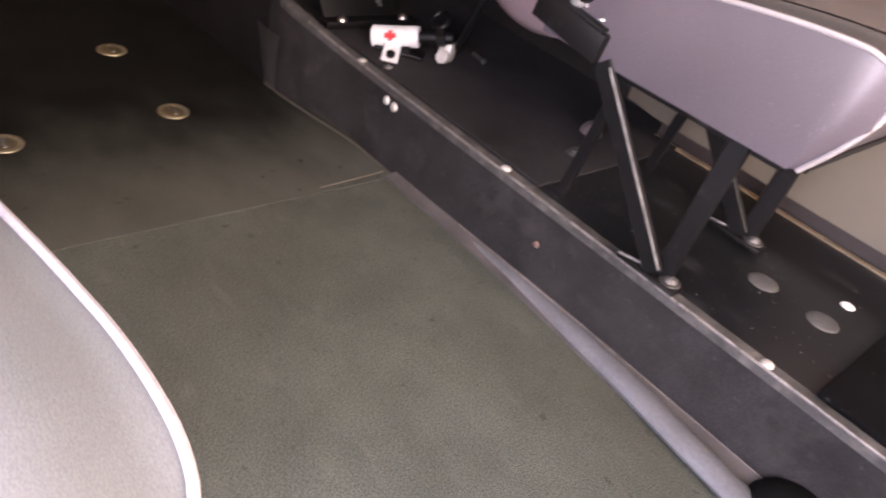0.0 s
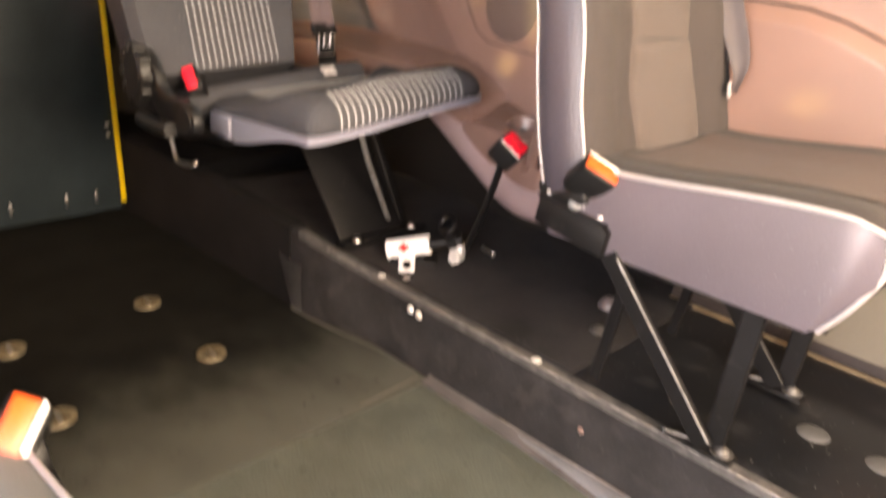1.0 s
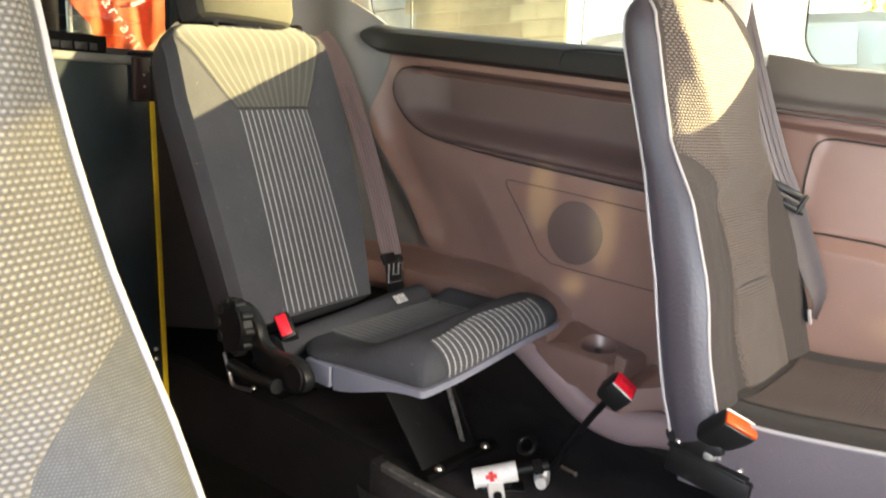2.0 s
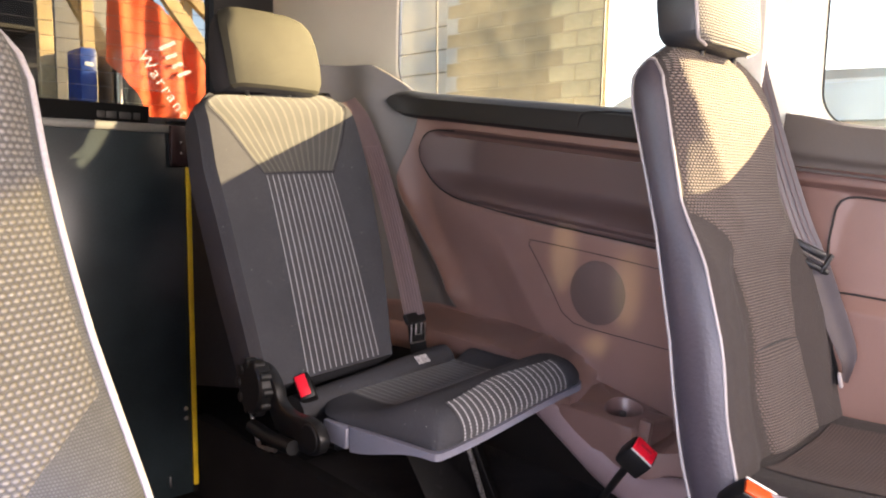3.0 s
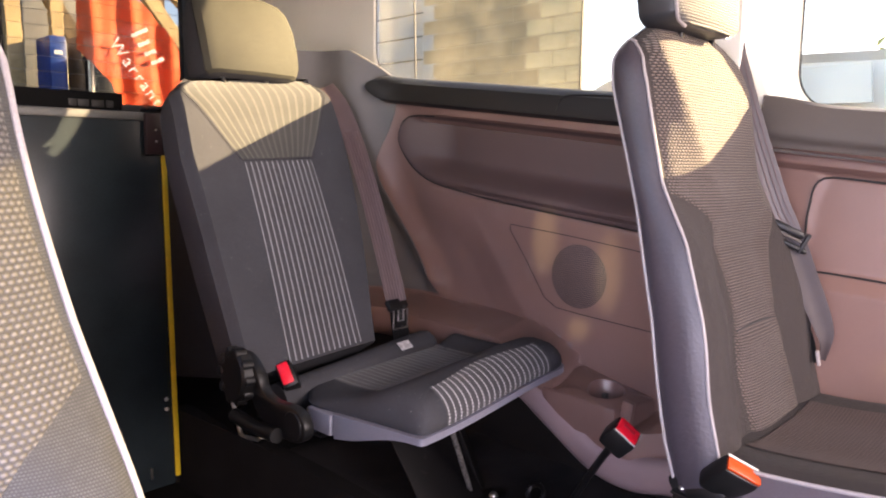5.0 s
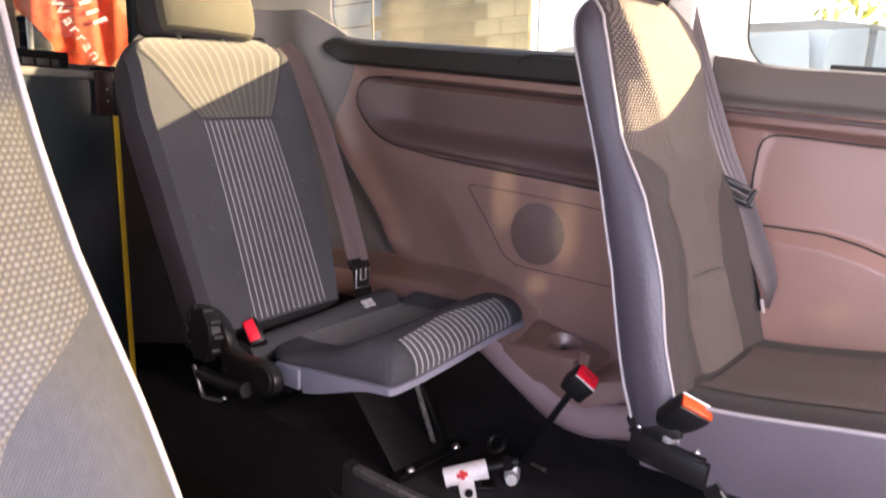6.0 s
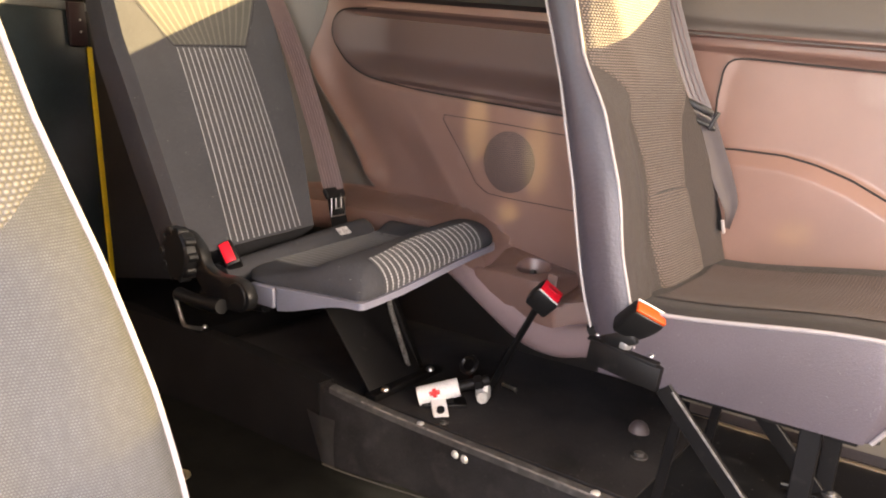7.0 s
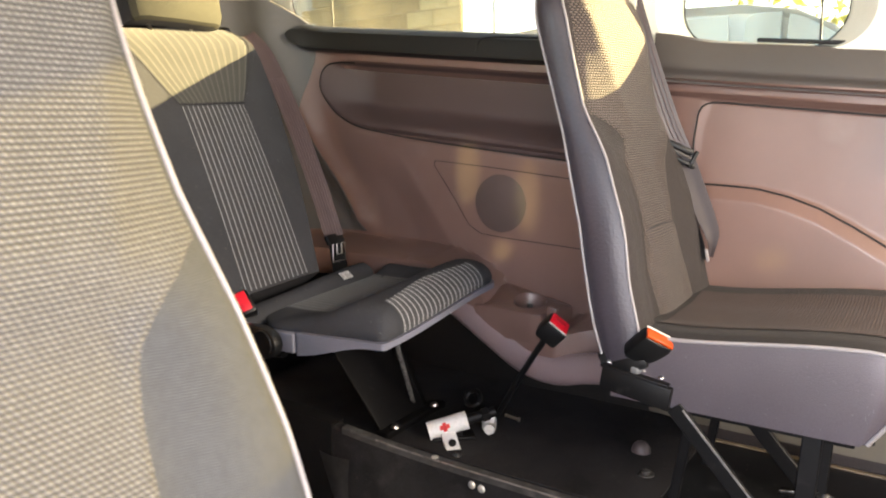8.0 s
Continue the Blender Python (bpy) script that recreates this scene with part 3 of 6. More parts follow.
def rear_trim():
    t = thing("wall_rear_trim", None, "mauve-brown moulded plastic side trim with pocket and shelf", "side trim", kind="structure")
    rows = [-1 + 0.02 * i for i in range(51)] + [0.05 + k for k in (0.0, 0.03, 0.05, 0.06, 0.065, 0.07, 0.075, 0.08, 0.085, 0.09, 0.10, 0.12)] + [0.20 + 0.05 * i for i in range(17)]
    rows = sorted(set(rows))

    def top(x):
        return belt(x) - 0.045

    def face(u, v):
        x = u
        mid = 0.80 - 0.11 * (x + 0.5)
        if v >= 0:
            z = mid + (top(x) - mid) * v
            return Vector((x, wall_y(x, z), z))
        lo = low_edge(x)
        z = lo + (mid - lo) * (1 + v)
        e = max(0.0, 1 - (z - lo) / 0.05)
        return Vector((x, wall_y(x, z) + 0.035 * e ** 2.2, z))
    part("panel", sheet(face, span(-1.08, 0.078, 150), rows, 0.02), "trim", t)

    # upper lining that turns from the side window behind the seat; its grey holds painted skylight
    def upper(u, v):
        z = 0.58 + 0.665 * v
        xr = lerp_tab([(0.58, -0.765), (0.66, -0.808), (0.74, -0.858), (0.82, -0.905), (0.88, -0.940), (0.93, -0.953), (0.98, -0.945), (1.08, -0.915), (1.12, -0.91), (1.15, -0.905), (1.175, -0.925), (1.205, -0.962), (1.245, -1.012)], z)
        x = xr + (-1.20 - xr) * u
        return Vector((x, wall_y(x, min(z, 1.15)) - 0.0025, z))
    part("upper_lining", sheet(upper, span(0, 1, 30), span(0, 1, 28), 0.012), mat("pillar_lining_skylit", (0.115, 0.110, 0.106), 0.42, scale=4, var=0.07, grain=1100, bump=0.25, dist=0.0006), t)
    # pocket liner and the joint round it; the recess's shade is put into the liner's colour
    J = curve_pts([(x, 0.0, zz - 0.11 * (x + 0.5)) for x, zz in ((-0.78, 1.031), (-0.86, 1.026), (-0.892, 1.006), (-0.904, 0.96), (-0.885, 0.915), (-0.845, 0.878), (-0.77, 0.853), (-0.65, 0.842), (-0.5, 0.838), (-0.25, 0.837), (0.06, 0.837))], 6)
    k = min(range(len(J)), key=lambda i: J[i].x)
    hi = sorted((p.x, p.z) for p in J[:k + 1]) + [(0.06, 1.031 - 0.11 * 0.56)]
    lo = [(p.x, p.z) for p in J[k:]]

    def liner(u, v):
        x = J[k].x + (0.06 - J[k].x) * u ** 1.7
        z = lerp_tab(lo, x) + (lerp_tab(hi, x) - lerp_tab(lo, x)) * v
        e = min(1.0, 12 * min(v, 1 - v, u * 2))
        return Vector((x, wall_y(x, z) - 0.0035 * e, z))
    part("pocket_liner", sheet(liner, span(0.002, 1, 90), [0.0, 0.012, 0.03, 0.05, 0.075, 0.10] + span(0.14, 0.86, 18) + [0.90, 0.94, 0.97, 1.0], 0.002), mat("pocket_plastic_shaded", (0.098, 0.062, 0.057), 0.5, scale=4, var=0.07, grain=1100, gvar=0.06, bump=0.25, dist=0.0006), t, "pocket liner, darkened for the recess's shade")
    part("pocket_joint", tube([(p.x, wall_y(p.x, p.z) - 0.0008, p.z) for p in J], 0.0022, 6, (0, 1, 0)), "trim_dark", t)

    # dark rail below the window
    P = [(x, 1.455 - (3.0 * max(0, -0.86 - x) ** 2) - 0.016 * smooth(-0.87, -0.93, x), belt(x) - 0.034 + 0.006 * smooth(-0.9, -0.95, x)) for x in [-0.956, -0.955, -0.953, -0.95, -0.945, -0.938, -0.93, -0.92, -0.91] + span(-0.90, -0.03, 18)]
    hs = [0.036 * math.sqrt(max(0.01, 1 - (max(0, -0.92 - p[0]) / 0.036) ** 2)) for p in P]
    part("window_rail", loft([[Vector(p) + Vector((0, a * 0.03, c * h)) for a, c in ((1, -1), (-0.1, -1), (-0.9, -0.75), (-1, -0.1), (-0.85, 0.5), (-0.3, 0.8), (0.8, 1), (1, 1))] for p, h in zip(P, hs)]), "trim_dark", t)
    part("rail_pad", sweep(curve_pts([(-0.345, 1.427, belt(-0.345) - 0.05), (-0.33, 1.424, belt(-0.33) - 0.02), (-0.27, 1.424, belt(-0.27) - 0.012), (-0.15, 1.424, belt(-0.15) - 0.012), (-0.10, 1.424, belt(-0.1) - 0.02), (-0.075, 1.427, belt(-0.08) - 0.06)], 5), circle(0.0025, 6)), "trim_dark", t)
    part("sill_strip", sweep([(x, 1.486, belt(x) - 0.004) for x in span(-0.93, 0.05, 8)], rect(0.014, 0.008, 0.002)), "pillar", t)
    # speaker panel outline
    o = [(-0.505, 0.791), (-0.33, 0.776), (-0.14, 0.756), (-0.06, 0.747), (-0.06, 0.585), (-0.118, 0.588), (-0.30, 0.598), (-0.365, 0.604), (-0.40, 0.625), (-0.45, 0.70), (-0.508, 0.778), (-0.505, 0.791)]
    pts = []
    for (a, b), (c, d) in zip(o, o[1:]):
        for k in range(6):
            x, z = a + (c - a) * k / 6, b + (d - b) * k / 6
            pts.append((x, wall_y(x, z) - 0.0002, z))
    part("panel_groove", tube(pts + [pts[0]], 0.0010, 6, (0, 1, 0)), "trim_dark", t)
    c = Vector((-0.305, wall_y(-0.305, 0.685) - 0.0006, 0.685))
    g = part("speaker_grille", dome(c + Vector((0, 0.001, 0)), (0, -1, 0), 0.076, 0.003, 40), M_GRILLE, t, "round perforated speaker grille")
    # flat deck with its cup recess, clip and belt slot
    cx, cy, r0 = -0.190, 1.424, 0.041
    quad = [(-0.325, 1.364), (-0.235, 1.361), (-0.150, 1.349), (-0.125, 1.352), (-0.112, 1.40), (-0.098, 1.474), (-0.19, 1.4755), (-0.285, 1.4755)]

    def dz(x, y):
        return 0.446 + 0.036 * smooth(1.37, 1.475, y) * min(1.0, max(0.0, (-0.105 - x) / 0.175))

    def rim(a, inset=0.0):
        c, w = math.cos(a), math.sin(a)
        best = 1.0
        for (ax, ay), (bx, by) in zip(quad, quad[1:] + quad[:1]):
            ex, ey = bx - ax, by - ay
            den = c * ey - w * ex
            if abs(den) > 1e-9:
                d = ((ax - cx) * ey - (ay - cy) * ex) / den
                q = ((ax - cx) * w - (ay - cy) * c) / den
                if d > 0 and -1e-6 <= q <= 1 + 1e-6:
                    best = min(best, d)
        d = max(r0 + 0.003, best - inset)
        return cx + c * d, cy + w * d
    an = [2 * math.pi * i / 96 for i in range(96)]
    rings = []
    for inset, drop in ((0.004, 0.075), (0.0, 0.05), (0.0, 0.006), (0.002, 0.002), (0.006, 0.0)):
        rings.append([Vector((*rim(a, inset), dz(*rim(a, inset)) - drop)) for a in an])
    for r, drop in ((r0 + 0.003, 0.0), (r0, -0.001), (r0 - 0.002, 0.003), (r0 - 0.005, 0.058), (0.004, 0.060)):
        rings.append([Vector((cx + r * math.cos(a), cy + r * math.sin(a), dz(cx, cy) + (dz(cx + r * math.cos(a), cy + r * math.sin(a)) - dz(cx, cy)) * 0.9 - drop)) for a in an])
    part("cup_deck", loft(rings), "trim", t, "flat deck with a round cup recess")
    part("clip", rbox((0.012, 0.010, 0.022), (cx - 0.004, cy + 0.004, dz(cx, cy) - 0.020), 0.002), "trim_grey", t)
    part("belt_slot", rbox((0.026, 0.016, 0.075), (-0.106, 1.366, 0.428), 0.005, (0, 8, 0)), "trim", t)
    # rounded lower edge over the wheel arch
    part("arch_edge", sweep(curve_pts([(x, 1.383, low_edge(x) + 0.034) for x in (-0.47, -0.38, -0.27, -0.18, -0.10, -0.03, 0.03)], 6), [(a, c * 1.45) for a, c in circle(0.0255, 20)]), mat("arch_plastic", (0.28, 0.20, 0.20), 0.30, scale=4, var=0.10, grain=1100, gvar=0.06, bump=0.2, dist=0.0006, spec=0.7), t, "paler rounded edge over the wheel arch")
    return t


def grille_material():
    m = mat("grille", (0.135, 0.092, 0.082), 0.5, bump=0)
    nt = m.node_tree
    o = axes(nt)
    u = math_node(nt, "SUBTRACT", math_node(nt, "FRACT", math_node(nt, "DIVIDE", o[0], 0.0048)), 0.5)
    v = math_node(nt, "SUBTRACT", math_node(nt, "FRACT", math_node(nt, "DIVIDE", o[2], 0.0048)), 0.5)
    d = math_node(nt, "SQRT", math_node(nt, "ADD", math_node(nt, "MULTIPLY", u, u), math_node(nt, "MULTIPLY", v, v)))
    hole = math_node(nt, "LESS_THAN", d, 0.30)
    mix = nt.nodes.new("ShaderNodeMix")
    mix.data_type = "RGBA"
    b = nt.nodes["Principled BSDF"]
    nt.links.new(hole, mix.inputs["Factor"])
    nt.links.new(b.inputs["Base Color"].links[0].from_socket, mix.inputs["A"])
    mix.inputs["B"].default_value = (0.018, 0.013, 0.012, 1)
    nt.links.new(mix.outputs["Result"], b.inputs["Base Color"])
    return m


M_GRILLE = grille_material()
rear_trim()


def arch_z(x):
    return lerp_tab([(0.0, 0.748), (0.21, 0.748), (0.30, 0.742), (0.36, 0.728), (0.42, 0.706), (0.485, 0.671), (0.54, 0.638), (0.7, 0.52), (0.9, 0.35), (1.4, 0.2)], x)


def front_wall_y(x, z):
    zz = z + 0.11 * (min(x, 0.7) + 0.5)
    y = 1.50
    y -= 0.02 * smooth(1.007, 1.022, zz)
    y -= 0.03 * smooth(1.034, 1.045, zz)
    # inset panel over the arch
    e = min(smooth(0.160, 0.190, x + 0.10 * max(0.0, 0.86 - z) - 0.016 * smooth(0.87, 0.92, z)), smooth(1.012, 0.998, zz), smooth(arch_z(x) - 0.002, arch_z(x) + 0.012, z))
    y += (0.003 + 0.006 * smooth(0.16, 0.40, x)) * e
    # below the arch the panel swells out over a short slope
    d = z - arch_z(x)
    y -= 0.016 * min(1.0, max(0.0, -d / 0.026)) * smooth(0.10, 0.18, x)
    return y


def front_trim():
    t = thing("wall_front_trim", None, "mauve-brown moulded door trim with an arched panel line", "side trim", kind="structure")

    def face(u, v):
        z = 0.213 + (belt(u) - 0.213) * v
        return Vector((u, front_wall_y(u, z), z))
    part("panel", sheet(face, span(0.09, 0.75, 170) + span(0.77, 1.7, 40), span(0, 0.905, 210), 0.02), "trim", t)
    loop = [(0.167 + 0.006 * smooth(0.84, 0.90, z), z) for z in span(0.752, 0.895, 12)] + [(0.176, 0.906), (0.182, 0.916), (0.192, 0.922), (0.206, 0.924)] + [(x, 1.0025 - 0.11 * (min(x, 0.7) + 0.5)) for x in span(0.23, 1.6, 30)]
    part("panel_joint", tube([(x, front_wall_y(x, z) - 0.0012, z) for x, z in loop], 0.0020, 6, (0, 1, 0)), "trim_dark", t)
    part("panel_joint", tube([(x, front_wall_y(x, arch_z(x) + 0.003) - 0.0016, arch_z(x) + 0.003) for x in span(0.168, 0.95, 52)], 0.0020, 6, (0, 1, 0)), "trim_dark", t)
    part("window_ledge", sheet(lambda u, v: Vector((u, 1.452 + 0.012 * v * v + 0.010 * smooth(0.34, 0.16, v) + (0.03 * smooth(0.97, 1.0, v) + 0.006) * (1 - smooth(0.26, 0.12, u)) - 0.006, belt(u) - 0.088 + (0.090 + 0.010 * smooth(0.22, 0.09, u)) * v)), span(0.09, 0.27, 16) + span(0.29, 1.7, 26), span(0, 1, 16), 0.03), "trim_grey", t)
    part("glass_channel", sweep([(x, 1.478, belt(x) + 0.006) for x in span(0.29, 1.6, 8)], rect(0.012, 0.008, 0.002)), "trim_dark", t)


front_trim()

ROOF = 1.66
WIN_TOP = 1.52


def rounded_hole_wall(name, x0, x1, z0, z1, y, thick, hx0, hx1, zlo, hz1, r, material, label, splay=0.0):
    """An upright panel in the x-z plane with a window opening that has rounded corners. zlo(x): the opening's lower edge."""
    n = 10
    ring = []
    for cx, cz, a0 in ((hx1 - r, hz1 - r, 0), (hx0 + r, hz1 - r, 90), (hx0 + r, zlo(hx0 + r) + r, 180), (hx1 - r, zlo(hx1 - r) + r, 270)):
        for k in range(n + 1):
            a = radians(a0 + 90 * k / n)
            ring.append((cx + r * math.cos(a), cz + r * math.sin(a)))
    outer = []
    for px, pz in ring:
        sx, sz = (px - (hx0 + hx1) / 2) / ((hx1 - hx0) / 2), (pz - (zlo(0) + hz1) / 2) / ((hz1 - zlo(0)) / 2)
        s = max(abs(sx), abs(sz), 1e-3)
        qx, qz = sx / s, sz / s
        outer.append((x0 + (x1 - x0) * (qx + 1) / 2, z0 + (z1 - z0) * (qz + 1) / 2))
    mx, mz = (hx0 + hx1) / 2, (zlo(0) + hz1) / 2
    wide = [(px + math.copysign(0.075, px - mx), pz + math.copysign(0.03, pz - mz)) for px, pz in ring]
    inner = [(px + math.copysign(0.006 + splay, px - mx), pz + math.copysign(0.006, pz - mz)) for px, pz in ring]
    deep = 0.040 if splay else 0.005
    b = loft([[Vector((px, yy, pz)) for px, pz in R] for R, yy in ((outer, y), (inner, y), (ring, y + deep), (wide, y + thick), (outer, y + thick), (outer, y))], caps=False)
    bmesh.ops.remove_doubles(b, verts=b.verts[:], dist=1e-5)
    w = tagged(part(name, b, material, smooth=30), label, "wall", kind="structure")
    part("gasket", tube([Vector((px, y + deep + 0.001, pz)) for px, pz in ring + ring[:1]], 0.0022, 6, (0, 1, 0)), "trim_dark", w, "thin black rubber window gasket")
    return w


rounded_hole_wall("wall_rear_quarter", -1.72, 0.04, 1.06, ROOF, 1.462, 0.05, -1.005, -0.03, lambda x: belt(x) - 0.010, WIN_TOP, 0.10, "pillar", "pale beige window surround of the rear quarter")
rounded_hole_wall("wall_front_quarter", 0.04, 0.57, 0.98, ROOF, 1.462, 0.05, 0.135, 0.447, lambda x: belt(x) - 0.006, WIN_TOP, 0.075, "pillar", "pale beige window surround above the door trim", 0.042)
# Unseen surround; its opening is sized to shape the sun on the near seat.
rounded_hole_wall("wall_door_front", 0.57, 1.75, 0.80, ROOF, 1.462, 0.05, 0.62, 1.68, lambda x: 0.87, 1.34, 0.06, "pillar", "plain window surround of the front door")


def pane(name, x0, x1, y, label, z0=0.95, z1=1.56):
    w = tagged(part(name, rbox((x1 - x0, 0.004, z1 - z0), ((x0 + x1) / 2, y, (z0 + z1) / 2), 0), "glass", smooth=0), label, "window", kind="structure")
    w.visible_shadow = name == "window_4"
    if name in ("window_1", "window_4"):
        w.data.materials[0] = M["glass_dusty" if name == "window_1" else "glass_amber"]
    return w


def dusty_glass():
    """Clear pane with a film of dust and wiped streaks that catches the sun."""
    m = glass("window_glass_dusty", (0.80, 0.80, 0.75))
    nt = m.node_tree
    tc = nt.nodes.new("ShaderNodeTexCoord")
    ns = nt.nodes.new("ShaderNodeTexNoise")
    ns.inputs["Scale"].default_value, ns.inputs["Detail"].default_value = 7, 8
    nt.links.new(tc.outputs["Object"], ns.inputs["Vector"])
    rg = nt.nodes.new("ShaderNodeMapRange")
    rg.inputs[1].default_value, rg.inputs[2].default_value = 0.35, 0.75
    rg.inputs[3].default_value, rg.inputs[4].default_value = 0.008, 0.044
    nt.links.new(ns.outputs[0], rg.inputs[0])
    dust = nt.nodes.new("ShaderNodeBsdfTranslucent")
    dust.inputs[0].default_value = (0.55, 0.50, 0.38, 1)
    mx = nt.nodes.new("ShaderNodeMixShader")
    out = nt.nodes["Material Output"]
    nt.links.new(rg.outputs[0], mx.inputs[0])
    nt.links.new(out.inputs[0].links[0].from_socket, mx.inputs[1])
    nt.links.new(dust.outputs[0], mx.inputs[2])
    nt.links.new(mx.outputs[0], out.inputs[0])
    return m


M["glass_dusty"] = dusty_glass()
pane("window_1", -1.03, -0.02, 1.500, "dusty side window pane of the rear quarter", 1.08)
# Pane out of view, tinted to weaken and yellow the sun on the near seat.
pane("window_4", 0.60, 1.70, 1.500, "unseen amber-tinted front door pane that dims the sun on the near seat", 0.85, 1.36)
pane("window_2", 0.12, 0.51, 1.500, "side window pane above the door trim", 1.03)
# the sliding pane's edge
for x, lab in ((-0.333, "dark upright edge of the sliding side pane"), (-0.872, "dark upright edge of the fixed side pane"), (0.40, "dark upright edge of the sliding pane")):
    tagged(part("window_edge", bar((x, 1.496, belt(x)), (x - 0.012 * (x < -0.5), 1.496, 1.54), 0.005, 0.004, 0.001), "trim_dark"), lab, "window trim", kind="structure")


# the side ahead of the second-row seat stands a little further out
OUT = Matrix.Translation((0.61, 0.06, 0.92)) @ Matrix.Scale(1.031, 4) @ Matrix.Translation((-0.61, -0.06, -0.92))
for ob in list(bpy.data.objects):
    if ob.parent is None and (ob.name in ("wall_front_trim", "wall_front_quarter", "wall_door_front", "window_2", "window_4") or ob.get("label") == "dark upright edge of the sliding pane"):
        ob.matrix_basis = OUT @ ob.matrix_basis


def baseboard():
    """Stepped moulding where the front door trim meets the raised floor."""
    t = thing("baseboard", None, "brown stepped moulding at the foot of the door trim", "trim", kind="structure")
    xs = span(0.16, 1.55, 12)

    def strip(pts):
        return loft([[Vector((x, y, z)) for y, z in pts] for x in xs])
    part("kick_strip", strip([(1.56, 0.150), (1.528, 0.150), (1.525, 0.153), (1.5255, 0.158), (1.530, 0.1605), (1.537, 0.158), (1.540, 0.152), (1.56, 0.152)]), mat("kick_strip_brown", (0.20, 0.145, 0.085), 0.38, scale=18, var=0.3, grain=500, bump=0.2), t)
    part("groove", strip([(1.56, 0.153), (1.539, 0.153), (1.540, 0.196), (1.56, 0.196)]), mat("groove_brown", (0.035, 0.025, 0.022), 0.6, scale=10), t)
    part("kick_panel", sheet(lambda u, v: Vector((u, front_wall_y(u, 0.21 + 0.23 * v) - 0.009, 0.21 + 0.23 * v)), span(0.092, 1.6, 62), span(0, 1, 24), 0.002), mat("kick_panel_beige", (0.125, 0.108, 0.083), 0.5, scale=5, var=0.12, grain=900, gvar=0.06, bump=0.25, dist=0.0006), t, "grey-beige plastic kick panel")
    part("ridge", strip([(1.56, 0.188), (1.534, 0.190), (1.529, 0.194), (1.528, 0.199), (1.531, 0.204), (1.538, 0.208), (1.56, 0.212)]), mat("kick_ridge_brown", (0.060, 0.046, 0.032), 0.45, scale=12, var=0.2, grain=500, bump=0.2), t)


baseboard()


def closing_walls():
    def wall(name, x0, x1, y0, y1, z0, z1, material, label):
        b = rbox((x1 - x0, y1 - y0, z1 - z0), ((x0 + x1) / 2, (y0 + y1) / 2, (z0 + z1) / 2), 0.004)
        tagged(part(name, b, material), label, "wall", kind="structure")
    wall("ceiling", -1.75, 2.3, -0.20, 1.56, ROOF, ROOF + 0.04, mat("headlining", (0.36, 0.33, 0.29), 0.9), "plain beige headlining")
    # door side behind the camera, with the door opening
    wall("wall_door_side_rear", -1.75, 0.20, -0.20, -0.15, -0.1, 1.05, "trim", "plain side trim behind the near seat")
    wall("wall_door_side_upper", -1.75, -0.95, -0.20, -0.15, 1.05, ROOF, "pillar", "plain upper lining at the tail")
    wall("wall_door_side_pillar", -0.05, 0.20, -0.20, -0.15, 1.05, ROOF, "pillar", "plain pillar behind the near seat")
    wall("wall_door_side_head", -0.95, 1.25, -0.20, -0.15, 1.50, ROOF, "pillar", "plain head rail over the door")
    wall("wall_door_side_front", 1.25, 2.3, -0.20, -0.15, -0.1, 1.02, "trim", "plain front door trim")
    wall("wall_door_side_front_pillar", 1.25, 1.35, -0.20, -0.15, 1.02, ROOF, "pillar", "plain pillar")
    wall("floor_near", -1.36, 1.6, -0.20, 0.335, 0.02, 0.05, "black_carpet", "black carpet under the near seat")
    wall("wall_dash", 2.2, 2.25, -0.20, 1.56, -0.05, 1.0, "trim_dark", "plain dark dashboard face")
    # Added out of view to block windscreen light from the floor.
    wall("wall_front_light_block", 1.60, 1.66, -0.20, 1.50, -0.05, 0.85, "trim_grey", "added unseen panel that keeps windscreen light off the floor")
    wall("floor_front", 1.6, 2.3, -0.20, 1.56, -0.05, -0.01, "black_carpet", "dark front floor")
    wall("wall_front_side", 1.7, 2.3, 1.50, 1.56, 0.0, 1.0, "trim", "plain front door trim")
    wall("wall_side_lower", -1.75, 1.75, 1.61, 1.65, -0.1, 1.0, "trim_dark", "dark outer skin behind the side trim")
    wall("wall_side_rear", -1.75, -0.92, 1.57, 1.60, 0.9, 1.14, "trim_dark", "dark outer skin behind the rear side trim")
    # tail of the vehicle
    wall("wall_tail", -1.75, -1.70, -0.20, 1.56, -0.1, 1.06, "trim_dark", "dark tailgate lining")
    wall("wall_tail_pillar_near", -1.75, -1.68, -0.20, 0.06, 1.06, ROOF, "trim_dark", "dark tail pillar")
    wall("wall_tail_pillar", -1.75, -1.68, 1.24, 1.56, 1.06, ROOF, "trim_dark", "dark tail pillar")
    wall("wall_tail_top", -1.75, -1.68, -0.20, 1.56, 1.60, ROOF, "pillar", "tailgate head")


closing_walls()


